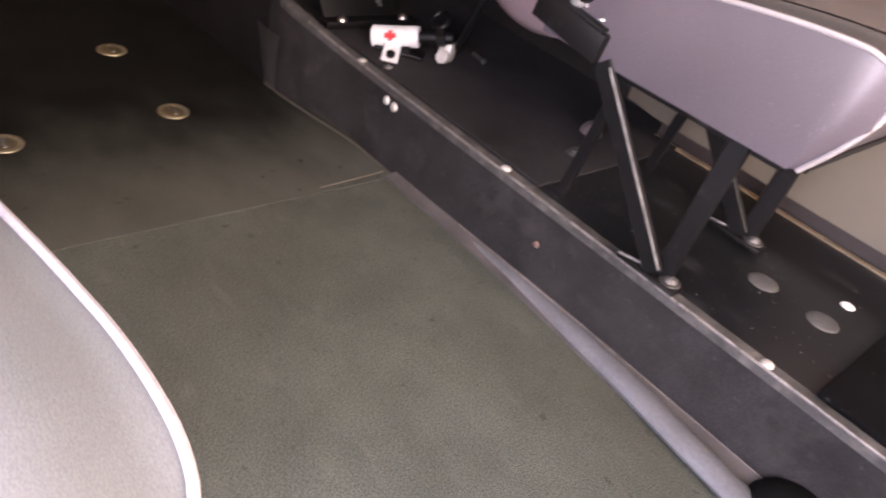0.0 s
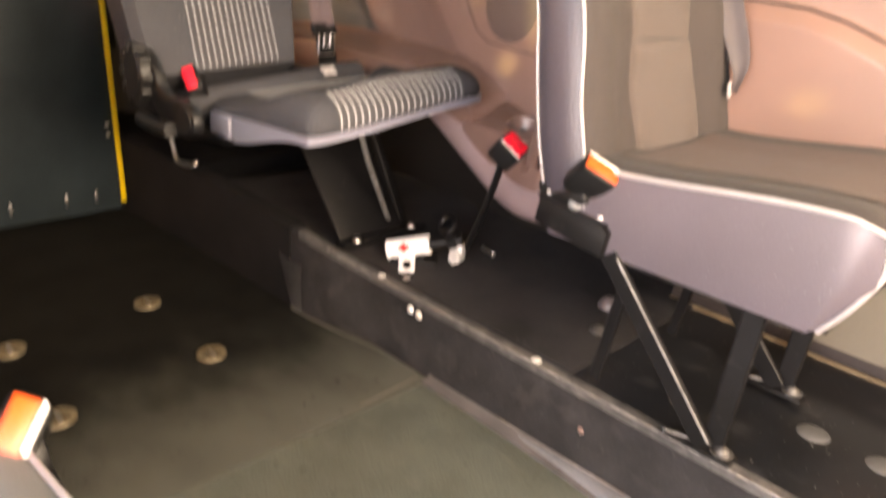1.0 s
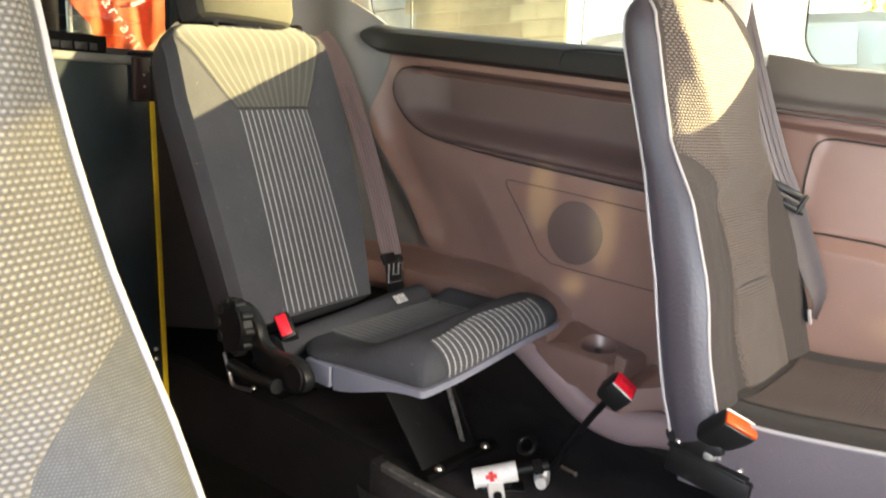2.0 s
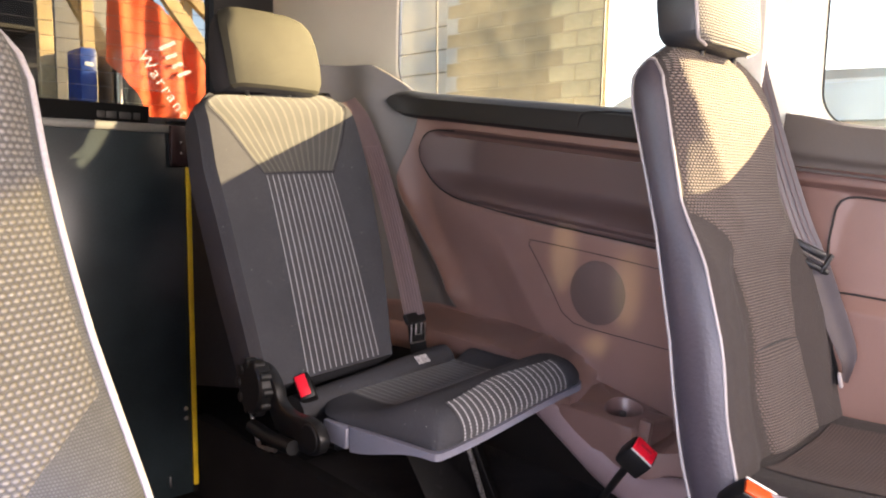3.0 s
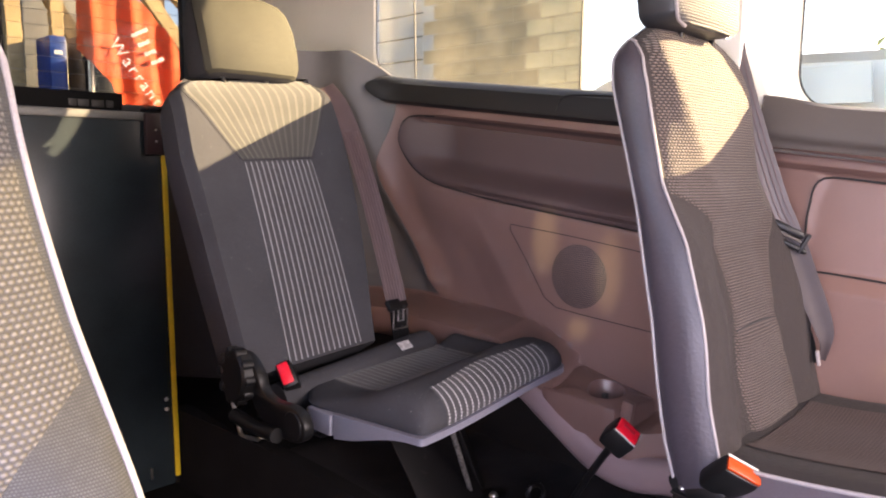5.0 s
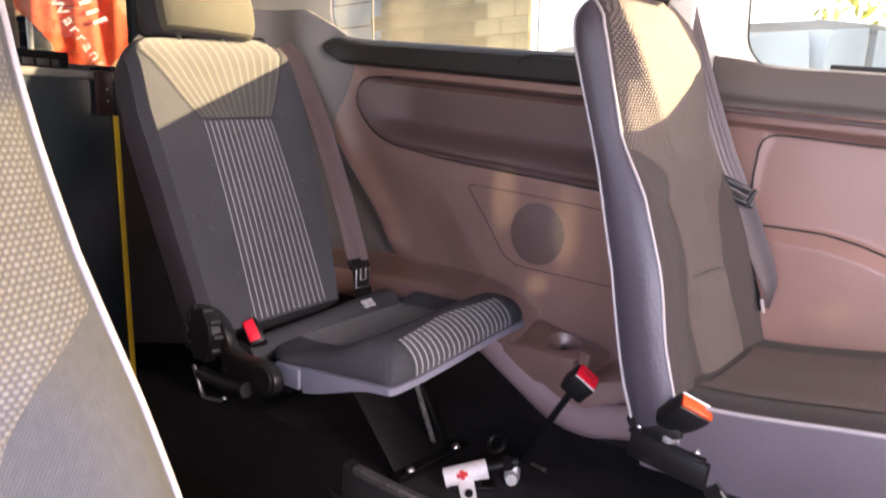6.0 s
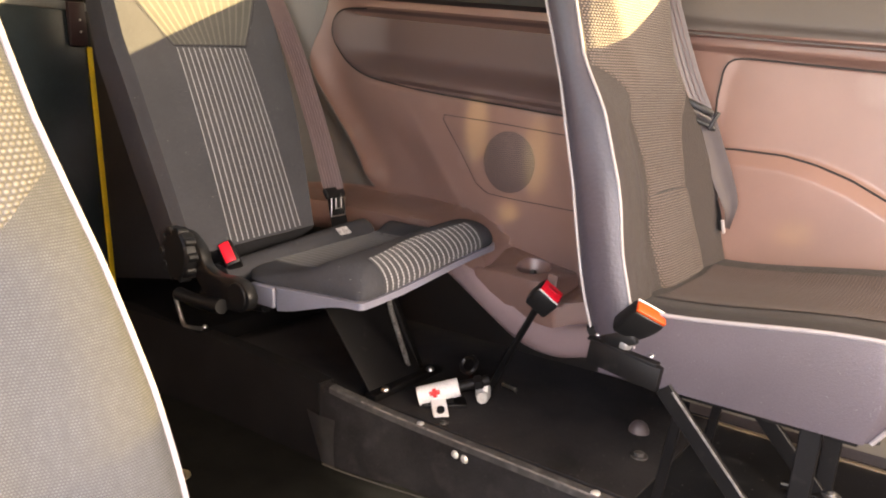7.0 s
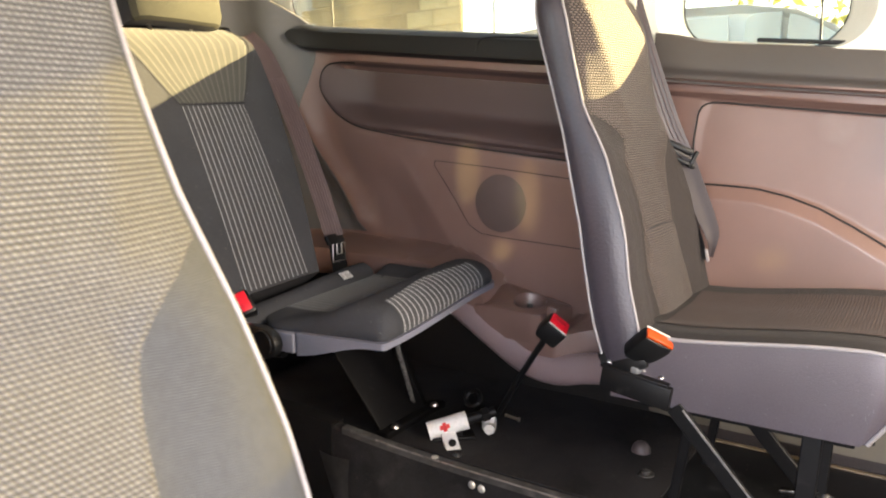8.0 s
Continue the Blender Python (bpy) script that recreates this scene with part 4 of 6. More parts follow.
def tail_side():
    """Dark lining between the ramp and the side trim, with its opening."""
    t = thing("wall_tail_trim", None, "dark grey moulded lining beside the ramp", "side trim", kind="structure")
    b = sheet(lambda u, v: Vector((-1.66 + 0.25 * smooth(1.05, 1.33, u) + 0.02 * v, u, 0.15 + 0.95 * v)), span(1.0, 1.50, 20), span(0, 1, 20), 0.02, (-1, 0, 0))
    part("panel", b, mat("tail_lining", (0.03, 0.03, 0.033), 0.6), t)
    o = [(-0.09, -0.17), (0.08, -0.17), (0.095, -0.12), (0.095, 0.15), (0.08, 0.17), (-0.09, 0.17)]
    part("opening", plate(o, Matrix.Translation((-1.625, 1.12, 0.60)) @ Matrix(((0, 0, 1, 0), (1, 0, 0, 0), (0, 1, 0, 0), (0, 0, 0, 1))), 0.006), "plastic_black", t)
    b = rbox((0.75, 0.55, 0.06), (-1.33, 1.30, 0.20), 0.02)
    part("side_box", b, "black_carpet", t)


tail_side()


def ramp():
    r = thing("wheelchair_ramp", Matrix.Translation((-1.31, 0.66, 0.02)) @ pose(0, 0, 0, 0, -1.5, 0), "dark folded wheelchair ramp standing upright with yellow edge strip", "ramp")
    part("panel", rbox((0.03, 0.62, 1.02), (0, 0, 0.51), 0.004), "ramp", r)
    part("top_rail", rbox((0.045, 0.64, 0.022), (-0.004, 0.0, 1.03), 0.004), mat("ramp_rail", (0.10, 0.10, 0.095), 0.45, scale=10), r)
    part("yellow_strip", rbox((0.006, 0.014, 0.905), (0.018, 0.315, 0.475), 0.002), "yellow", r, "yellow edge strip")
    part("edge_channel", rbox((0.034, 0.012, 1.02), (0.0, 0.316, 0.51), 0.003), "steel_black", r)
    part("hinge_bracket", rbox((0.03, 0.045, 0.11), (0.012, 0.288, 0.985), 0.004), mat("bracket_dark_red", (0.03, 0.012, 0.012), 0.45), r)
    part("top_catch", rbox((0.05, 0.05, 0.008), (0.0, 0.30, 1.05), 0.002), "steel_black", r)
    for z in (0.965, 0.995):
        part("rivet", dome((0.027, 0.293, z), (1, 0, 0), 0.003, 0.002), "steel", r)
    for z in (0.25, 0.222):
        part("bolt_head", dome((0.015, 0.292, z), (1, 0, 0), 0.006, 0.005), "steel", r)
    for y in (-0.21, 0.02, 0.16, 0.24):
        part("foot_pin", rbox((0.006, 0.006, 0.03), (0.018, y, 0.05), 0.001), "steel", r)


ramp()


def rear_window():
    w = thing("window_3", None, "tailgate window with fine heater lines", "window", kind="structure")
    p = part("pane", rbox((0.004, 1.20, 0.56), (-1.715, 0.65, 1.33), 0), "glass_tail", w, smooth=0)
    p.visible_shadow = False
    for i in range(11):
        z = 1.10 + 0.043 * i
        part("heater_line", bar((-1.711, 0.08, z), (-1.711, 1.22, z), 0.0014, 0.0014, 0), "heater", w)
    part("tail_spoiler", rbox((0.03, 0.75, 0.075), (-1.655, 0.63, 1.095), 0.006), mat("spoiler_matt", (0.007, 0.007, 0.0075), 0.9, spec=0.1), w)
    for y, ww in ((0.86, 0.022), (0.89, 0.03), (0.93, 0.034), (0.965, 0.02)):
        part("sign_bar", rbox((0.003, ww, 0.02), (-1.639, y, 1.098), 0.0005), mat("sign_bar", (0.016, 0.014, 0.014), 0.5, bump=0), w)


rear_window()


# ---- second-row seats ----
BACK_FRONT = [(0.45, 0.222), (0.52, 0.210), (0.60, 0.190), (0.72, 0.160), (0.82, 0.126), (0.92, 0.083), (1.0, 0.060), (1.07, 0.042), (1.105, 0.030), (1.125, 0.012), (1.135, -0.005)]
BACK_REAR = [(0.45, 0.134), (0.535, 0.108), (0.704, 0.078), (0.872, 0.033), (1.0, -0.010), (1.07, -0.032), (1.105, -0.036), (1.125, -0.030), (1.135, -0.012)]


def seat_row_two(m, side, taper, label, headrest=True, hw=0.185, longer=0.0, cush=0.185, top_cloth="cloth_seat", panel_cloth="beads_seat", bolster="fine_brown_shaded", weave="beads_brown_shaded", group="second-row seats"):
    """side +1: the belt and wall are on +y; -1: mirrored. Local x ahead, y across from the seat's middle, z up."""
    s = thing("car_seat", m, label, "car seat", group)
    HW = hw
    lower = 1.0 if headrest else 0.0
    zs = [0.45, 0.48, 0.52] + span(0.56, 1.06, 50) + [1.07, 1.09, 1.105, 1.118, 1.128, 1.135]

    def half(z):
        h = HW - taper * smooth(0.60, 1.12, z)
        return h - 0.03 * (max(0.0, z - 1.085) / 0.05) ** 2

    def front(y, z):
        h = half(z)
        f = lerp_tab(BACK_FRONT, z) + lower * 0.010 * smooth(0.58, 0.70, z) * smooth(0.92, 0.82, z)
        q = abs(y) / h
        up = smooth(0.80, 0.90, z)
        low_x = f - 0.030 + 0.030 * smooth(0.35, 0.82, q) - 0.010 * (max(0.0, q - 0.9) / 0.1) ** 2
        crease = lerp_tab([(0.86, 0.40), (0.93, 0.50), (1.0, 0.64), (1.06, 0.80), (1.11, 0.90)], z)
        proud = 0.024 * smooth(1.135, 1.04, z)
        top_x = f + proud - (0.010 + proud) * max(0.0, (q - crease) / (1 - crease))
        return low_x + (top_x - low_x) * up

    def crown(q, z):
        """The back's top edge rises to its middle."""
        return z + (0.010 + 0.038 * (1 - abs(q) ** 5)) * smooth(1.04, 1.135, z)

    ys = [-1, -0.985, -0.96] + span(-0.93, 0.93, 44) + [0.96, 0.985, 1]
    cover = loft([[Vector((front(q * half(z), z), q * half(z), crown(q, z))) for q in ys] for z in zs], closed=False)
    part("front_cover", cover, bolster, s, "plain fine-weave bolster cloth")

    def shell(z):
        h, r = half(z), lerp_tab(BACK_REAR, z)
        f = front(h, z)
        pts = [(f, h), (f * 0.83 + r * 0.17, h + 0.007), (f * 0.62 + r * 0.38, h + 0.010), (f * 0.36 + r * 0.64, h + 0.009), (f * 0.15 + r * 0.85, h + 0.005), (r + 0.006, h), (r, h - 0.008), (r - 0.003, h * 0.6), (r - 0.004, 0), (r - 0.003, -h * 0.6), (r, -h + 0.008), (r + 0.006, -h), (f * 0.15 + r * 0.85, -h - 0.005), (f * 0.36 + r * 0.64, -h - 0.009), (f * 0.62 + r * 0.38, -h - 0.010), (f * 0.83 + r * 0.17, -h - 0.007), (f, -h)]
        return [Vector((a, b, crown(min(1.0, abs(b) / h), z))) for a, b in pts]
    rings = [shell(z) for z in zs]
    b = loft(rings, closed=False)
    part("back_shell", b, "vinyl_back_shaded", s, "smooth grey vinyl side and back, shade in its colour")

    # patterned middle of the back
    def ph(z):
        arc = lerp_tab([(0.5, 0.088), (0.62, 0.077), (0.70, 0.075), (0.754, 0.077), (0.79, 0.083), (0.81, 0.089), (0.83, 0.098), (0.847, 0.109), (0.865, 0.128), (0.878, 0.144), (0.886, 0.158), (0.892, 0.20)], z)
        return min(half(z) - 0.004, arc * HW / 0.194)

    def across(q, z):
        """Sideways place in the panel, q from -1 to 1; with a headrest the panel leans to the wall side."""
        if not headrest:
            return q * ph(z)
        near = lerp_tab([(0.5, 0.052), (0.55, 0.062), (0.61, 0.074), (0.67, 0.073), (0.70, 0.068), (0.745, 0.066), (0.78, 0.070), (0.80, 0.076), (0.82, 0.087), (0.84, 0.103), (0.855, 0.118), (0.868, 0.134), (0.88, 0.151), (0.89, 0.167), (0.898, 0.183), (0.905, 0.21)], z)
        far = lerp_tab([(0.5, 0.126), (0.54, 0.126), (0.585, 0.123), (0.67, 0.105), (0.68, 0.100), (0.70, 0.101), (0.75, 0.108), (0.79, 0.118), (0.815, 0.124), (0.84, 0.136), (0.87, 0.156), (0.895, 0.176), (0.915, 0.21)], z)
        near, far = min(near, half(z) - 0.004), min(far, half(z) - 0.004)
        return (far - near) / 2 + q * (far + near) / 2

    def bulge(q, z):
        return lower * 0.009 * smooth(0.677, 0.655, z) * (1 - abs(q) ** 4)
    zz = span(0.5, 0.64, 7) + span(0.648, 0.69, 10) + span(0.70, 0.78, 5) + span(0.785, 0.92, 40) + span(0.93, 1.06, 7) + [1.07, 1.09, 1.105, 1.118, 1.128]
    b = loft([[Vector((front(across(q, z), z) + bulge(q, z) + 0.003 - 0.004 * smooth(0.93, 1.0, abs(q)), across(q, z), crown(across(q, z) / half(z), z))) for q in [i / 24 - 1 for i in range(49)]] for z in zz], closed=False)
    part("back_panel", b, weave, s, "bead-patterned cloth panel")
    seam = [Vector((front(across(q, 0.676), 0.676) + 0.0035, across(q, 0.676), 0.676 + 0.004 * (1 - q * q))) for q in span(-1, 1, 14)]
    part("cross_seam", tube(seam, 0.0011, 6), "cloth", s)
    # piping: front and rear edges of the sides
    for sg in (-1, 1):
        edge = [Vector((front(sg * half(z), z), sg * (half(z) + 0.002), crown(1, z))) for z in zs[:-1]]
        part("piping", tube(edge, 0.0026, 8, (0, 1, 0)), "piping", s, "white piping")
        rear = [Vector((lerp_tab(BACK_REAR, z) + 0.003, sg * (half(z) + 0.001), crown(1, z))) for z in zs[:-1]]
        top = [Vector((lerp_tab(BACK_REAR, 1.128) * (1 - k) + front(sg * half(1.128), 1.128) * k, sg * (half(1.128) + 0.001), crown(1, 1.130) + 0.004 * math.sin(k * math.pi))) for k in (0.25, 0.5, 0.75, 1.0)]
        part("piping", tube(rear + top, 0.0026, 8, (0, 1, 0)), "piping", s, "white piping")

    # cushion
    CW = cush

    def ctop(x, y):
        q = abs(y) / CW
        if longer:
            z = 0.512 + 0.045 * smooth(0.18, 0.45, x) - 0.028 * (max(0, x - 0.50) / 0.10) ** 2
        else:
            z = 0.524 + 0.028 * smooth(0.22, 0.56, x) - 0.020 * (max(0, x - 0.555) / 0.045) ** 2
        return z - 0.014 * (1 - smooth(0.3, 0.85, q)) - 0.010 * smooth(0.9, 1.0, q)

    xs = span(0.15, 0.50, 12) + ([0.53, 0.555, 0.575, 0.59, 0.60, 0.605] if longer else [0.53, 0.55, 0.565, 0.578, 0.588, 0.595, 0.599])
    S = Matrix.Diagonal((1.0 + longer / 0.6, 1, 1, 1))
    yq = [-1, -0.97, -0.92, -0.85, -0.75, -0.6, -0.4, -0.2, 0, 0.2, 0.4, 0.6, 0.75, 0.85, 0.92, 0.97, 1]

    def cw(x):
        return CW + (0.019 * smooth(0.36, 0.54, x) if longer else 0.0) - (0.035 if longer else 0.014) * smooth(0.55, 0.61, x) ** 2
    top = loft([[Vector((x, q * cw(x), ctop(x, q * cw(x)))) for q in yq] for x in xs], closed=False)
    part("cushion_top", top, top_cloth, s, "dark cushion cloth").matrix_basis = S
    pr = [-0.66 + 1.32 * i / 14 for i in range(15)]
    b = loft([[Vector((x, q * cw(x), ctop(x, q * cw(x)) + 0.002)) for q in pr] for x in [x for x in xs if 0.2 < x < 0.58]], closed=False)
    part("cushion_panel", b, panel_cloth, s, "bead-patterned cushion panel").matrix_basis = S

    def low(x):
        return 0.392 + 0.10 * smooth(0.565, 0.61, x)
    path = [(x, cw(x)) for x in xs]
    loop = [(x, y) for x, y in path] + [(xs[-1] + 0.002, q * cw(0.605)) for q in (0.8, 0.4, 0, -0.4, -0.8)] + [(x, -y) for x, y in path[::-1]] + [(0.15, 0)]
    side_rings = [[Vector((x, y, ctop(min(x, 0.605), y))) for x, y in loop], [Vector((x + 0.003 * (x > 0.55), y + 0.004 * (1 if y > 0 else -1), 0.47)) for x, y in loop], [Vector((x - (0.035 if longer else 0.046) * smooth(0.54, 0.60, x), y, 0.392)) for x, y in loop]]
    part("cushion_side", loft(side_rings, caps=False), "vinyl", s, "smooth grey vinyl side panel").matrix_basis = S
    part("cushion_base", loft([[Vector((x - 0.04 * smooth(0.56, 0.61, x), y * 0.95, z)) for x, y in loop] for z in (0.394, 0.402)]), "plastic_black", s).matrix_basis = S
    for sg in (-1, 1):
        e = [Vector((x, sg * (cw(x) + 0.001), ctop(x, cw(x)) + 0.001)) for x in xs if x > 0.235]
        corner = curve_pts([e[-1], *[Vector((xs[-1] + dx, sg * (cw(0.605) + dy), z)) for dx, dy, z in ((0.005, -0.002, 0.49), (0.001, 0.002, 0.47), (-0.019, 0.004, 0.43), (-0.043, 0.003, 0.393))]], 4)
        part("piping", tube(curve_pts(e + corner[1:], 3), 0.0027 if longer else 0.0034, 8, (0, 1, 0)), "piping", s, "white piping").matrix_basis = S

    # frame and legs under the cushion
    for y in ((-0.165, 0.135) if longer else (-0.184 - (hw - 0.185), 0.022)):
        yy = y
        part("leg", bar((0.265, yy, 0.395), (0.462, yy, 0.175), 0.03, 0.010, 0.002, (0, 1, 0)), "steel_black", s)
        part("leg", bar((0.482, yy + 0.012, 0.395), (0.470, yy + 0.012, 0.170), 0.03, 0.010, 0.002, (0, 1, 0)), "steel_black", s)
        part("leg", bar((0.285, yy + 0.03, 0.36), (0.255, yy + 0.035, 0.168), 0.018, 0.010, 0.002, (0, 1, 0)), "steel_black", s)
        if yy < 0:
            # Thin bright strip in place of the highlight along the leg.
            part("leg_edge", bar((0.282, yy - 0.007, 0.395), (0.470, yy - 0.007, 0.186), 0.0032, 0.002, 0, (0, 1, 0)), mat("leg_highlight", (0.22, 0.21, 0.20), 0.45, metal=0.3, scale=60, var=0.4), s, "bright strip for the highlight along the leg")
        part("foot_plate", rbox((0.10, 0.03, 0.006), (0.455, yy + 0.005, 0.168), 0.002), "steel_black", s)
        part("foot_bolt", dome((0.485, yy + 0.01, 0.171), (0, 0, 1), 0.011, 0.010), "steel_dull", s)
        part("foot_washer", disc((0.485, yy + 0.01, 0.170), (0, 0, 1), 0.016, 0.003, 18), "steel_dull", s)
        part("foot_pin", rbox((0.05, 0.005, 0.005), (0.43, yy - 0.002, 0.174), 0.002, (0, 0, 20)), "steel_dull", s)
        part("frame_rail", rbox((0.34, 0.03, 0.026), (0.37, yy + (0.03 if yy < 0 else -0.03), 0.392), 0.003), "steel_black", s)
    sg = -side
    out = 0.048 if longer else hw - 0.185
    part("hinge_plate", rbox((0.128, 0.016, 0.042), (0.198, sg * (0.192 + out), 0.420), 0.003, (0, 9, 0)), "steel_black", s)
    part("hinge_flange", rbox((0.125, 0.034, 0.005), (0.196, sg * (0.185 + out), 0.444), 0.002, (0, 8, 0)), "steel_black", s)
    part("hinge_knob", dome((0.196, sg * (0.187 + out), 0.455), (0.1, sg, 0.5), 0.013, 0.012), mat("knob_grey", (0.18, 0.18, 0.18), 0.35), s)
    for dx in (-0.045, 0.05):
        part("plate_bolt", dome((0.193 + dx, sg * (0.19 + out), 0.452 - dx * 0.14), (0, 0, 1), 0.005, 0.004), "steel", s)
    part("buckle_boot", rbox((0.066, 0.020, 0.030), (0.186, sg * (0.188 + out), 0.460), 0.008, (0, -24, 0)), "plastic_black", s)
    bk = part("buckle", rbox((0.066, 0.058, 0.032), (-0.033, 0, 0), 0.008), "plastic_black", s)
    nx = Vector((0.77, -0.18 * sg, 0.615) if longer else (0.68, 0.22 * sg, 0.66)).normalized()
    ny = Vector((0.477, -0.76 * sg, -0.82))
    ny = (ny - nx * ny.dot(nx)).normalized()
    bk.matrix_basis = Matrix.Translation((0.240, ((0.172 if longer else 0.198) + out) * sg, 0.519)) @ Matrix((nx, ny, nx.cross(ny))).transposed().to_4x4()
    part("release_button", rbox((0.006, 0.053, 0.020), (0.001, 0, -0.002), 0.002), "orange", bk, "orange release button")
    part("steel_edge", rbox((0.004, 0.054, 0.003), (0.002, 0, 0.0105), 0.001), "steel_pale", bk)
    part("buckle_stalk", bar((0.135, sg * (0.182 + out), 0.448), (0.190, sg * (0.176 + out), 0.482), 0.046, 0.018, 0.006, (0, 1, 0)), "plastic_black", s)
    if headrest:
        h = half(1.1)
        sec = []
        for z, k, dx in ((1.164, 0.66, 0.006), (1.166, 0.76, 0.004), (1.170, 0.86, 0.0), (1.175, 0.93, 0.0), (1.182, 0.98, 0.0), (1.22, 1.0, -0.004), (1.28, 0.98, -0.010), (1.32, 0.93, -0.016), (1.335, 0.80, -0.02)):
            sec.append((z, 0.122 * k, dx, k))

        def hring(z, w, dx, k):
            xf, xr = 0.068 * (0.5 + 0.5 * k) + dx, -0.010 + dx
            c = 0.018
            return [Vector((a, b2 - 0.0375, z)) for a, b2 in ((xr, -w + c), (xr + c * 0.3, -w + c * 0.3), (xr + c, -w), (xf - c, -w), (xf - c * 0.3, -w + c * 0.3), (xf, -w + c), (xf + 0.004, 0), (xf, w - c), (xf - c * 0.3, w - c * 0.3), (xf - c, w), (xr + c, w), (xr + c * 0.3, w - c * 0.3), (xr, w - c), (xr - 0.003, 0))]
        part("headrest", loft([hring(*q) for q in sec]), "vinyl_dark", s, "dark vinyl headrest")
        part("headrest_front", loft([[p + Vector((0.004, 0, 0)) for p in hring(*q)[4:9]] for q in sec[1:-1]], closed=False), "beads", s, "pale cloth face")
        for g in (-1, 1):
            part("headrest_piping", tube([hring(*q)[4 if g < 0 else 8] for q in sec], 0.0032, 8, (0, 1, 0)), "piping", s, "white piping")
            part("headrest_post", tube([(0.02, g * 0.06, 1.12), (0.025, g * 0.06, 1.17)], 0.006, 10, (0, 1, 0)), "plastic_black", s)
    return s


# Same vinyl as the cushion sides, darkened for the weaker light on the back.
M["vinyl_back_shaded"] = mat("seat_back_vinyl_shaded", (0.044, 0.037, 0.046), 0.42, scale=6, var=0.15, grain=170, gvar=0.08, bump=0.45, dist=0.0016, spec=0.6)
M["cloth_headrest"] = mat("headrest_cloth_olive", (0.060, 0.058, 0.044), 0.9, scale=8, var=0.1, grain=900, gvar=0.3, bump=0.35, dist=0.0008, spec=0.2)
M["vinyl_dark"] = mat("headrest_vinyl", (0.03, 0.033, 0.036), 0.42, scale=10, grain=700, bump=0.3, dist=0.0008)
# Near seat's cushion cloth, lightened in colour for the door's strong daylight.
M["cloth_pale_lit"] = mat("cushion_cloth_pale_lit", (0.108, 0.113, 0.113), 0.85, scale=9, var=0.08, grain=900, gvar=0.15, bump=0.3, dist=0.0008)
M["cloth_seat"] = fabric_beads("cushion_weave", (0.013, 0.0095, 0.0085), (0.029, 0.021, 0.0185), 0.0022, 0.0022, ax=(1, 0), relief=0.0004)
seat_row_two(Matrix.Translation((0, 1.3125, 0)), 1, 0.045, "grey vinyl and cloth car seat with white piping and orange buckle", hw=0.2225, cush=0.2225)
seat_row_two(Matrix.Translation((0.02, 0.10, -0.085)), -1, 0.062, "car seat in bead-weave cloth with grey sides and white piping", headrest=False, hw=0.194, longer=0.05, cush=0.222, top_cloth="cloth_pale_lit", panel_cloth="cloth_pale_lit", bolster="fine", weave="beads")


def strap(pts, across, w, thick=0.0016, end=None):
    """A flat band through the points, its width along across, w wide and end wide at its far end."""
    P = [Vector(p) for p in pts]
    A = Vector(across).normalized()
    rings = []
    for i, p in enumerate(P):
        d = (P[min(i + 1, len(P) - 1)] - P[max(i - 1, 0)]).normalized()
        a = (A - d * A.dot(d)).normalized()
        nn = a.cross(d)
        ww = w if end is None else w + (end - w) * smooth(0.25, 1.0, i / (len(P) - 1))
        qs = [-1 + k / 5 for k in range(11)]
        rings.append([p + a * (ww / 2 * q) + nn * (-thick / 2 + 0.0012 * math.cos(q * 3) - (0.0005 if k % 2 else 0.0)) for k, q in enumerate(qs)] + [p + a * (ww / 2 * q) + nn * (thick / 2 + 0.0012 * math.cos(q * 3) + (0.0005 if k % 2 else 0.0)) for k, q in list(enumerate(qs))[::-1]])
    return loft(rings)


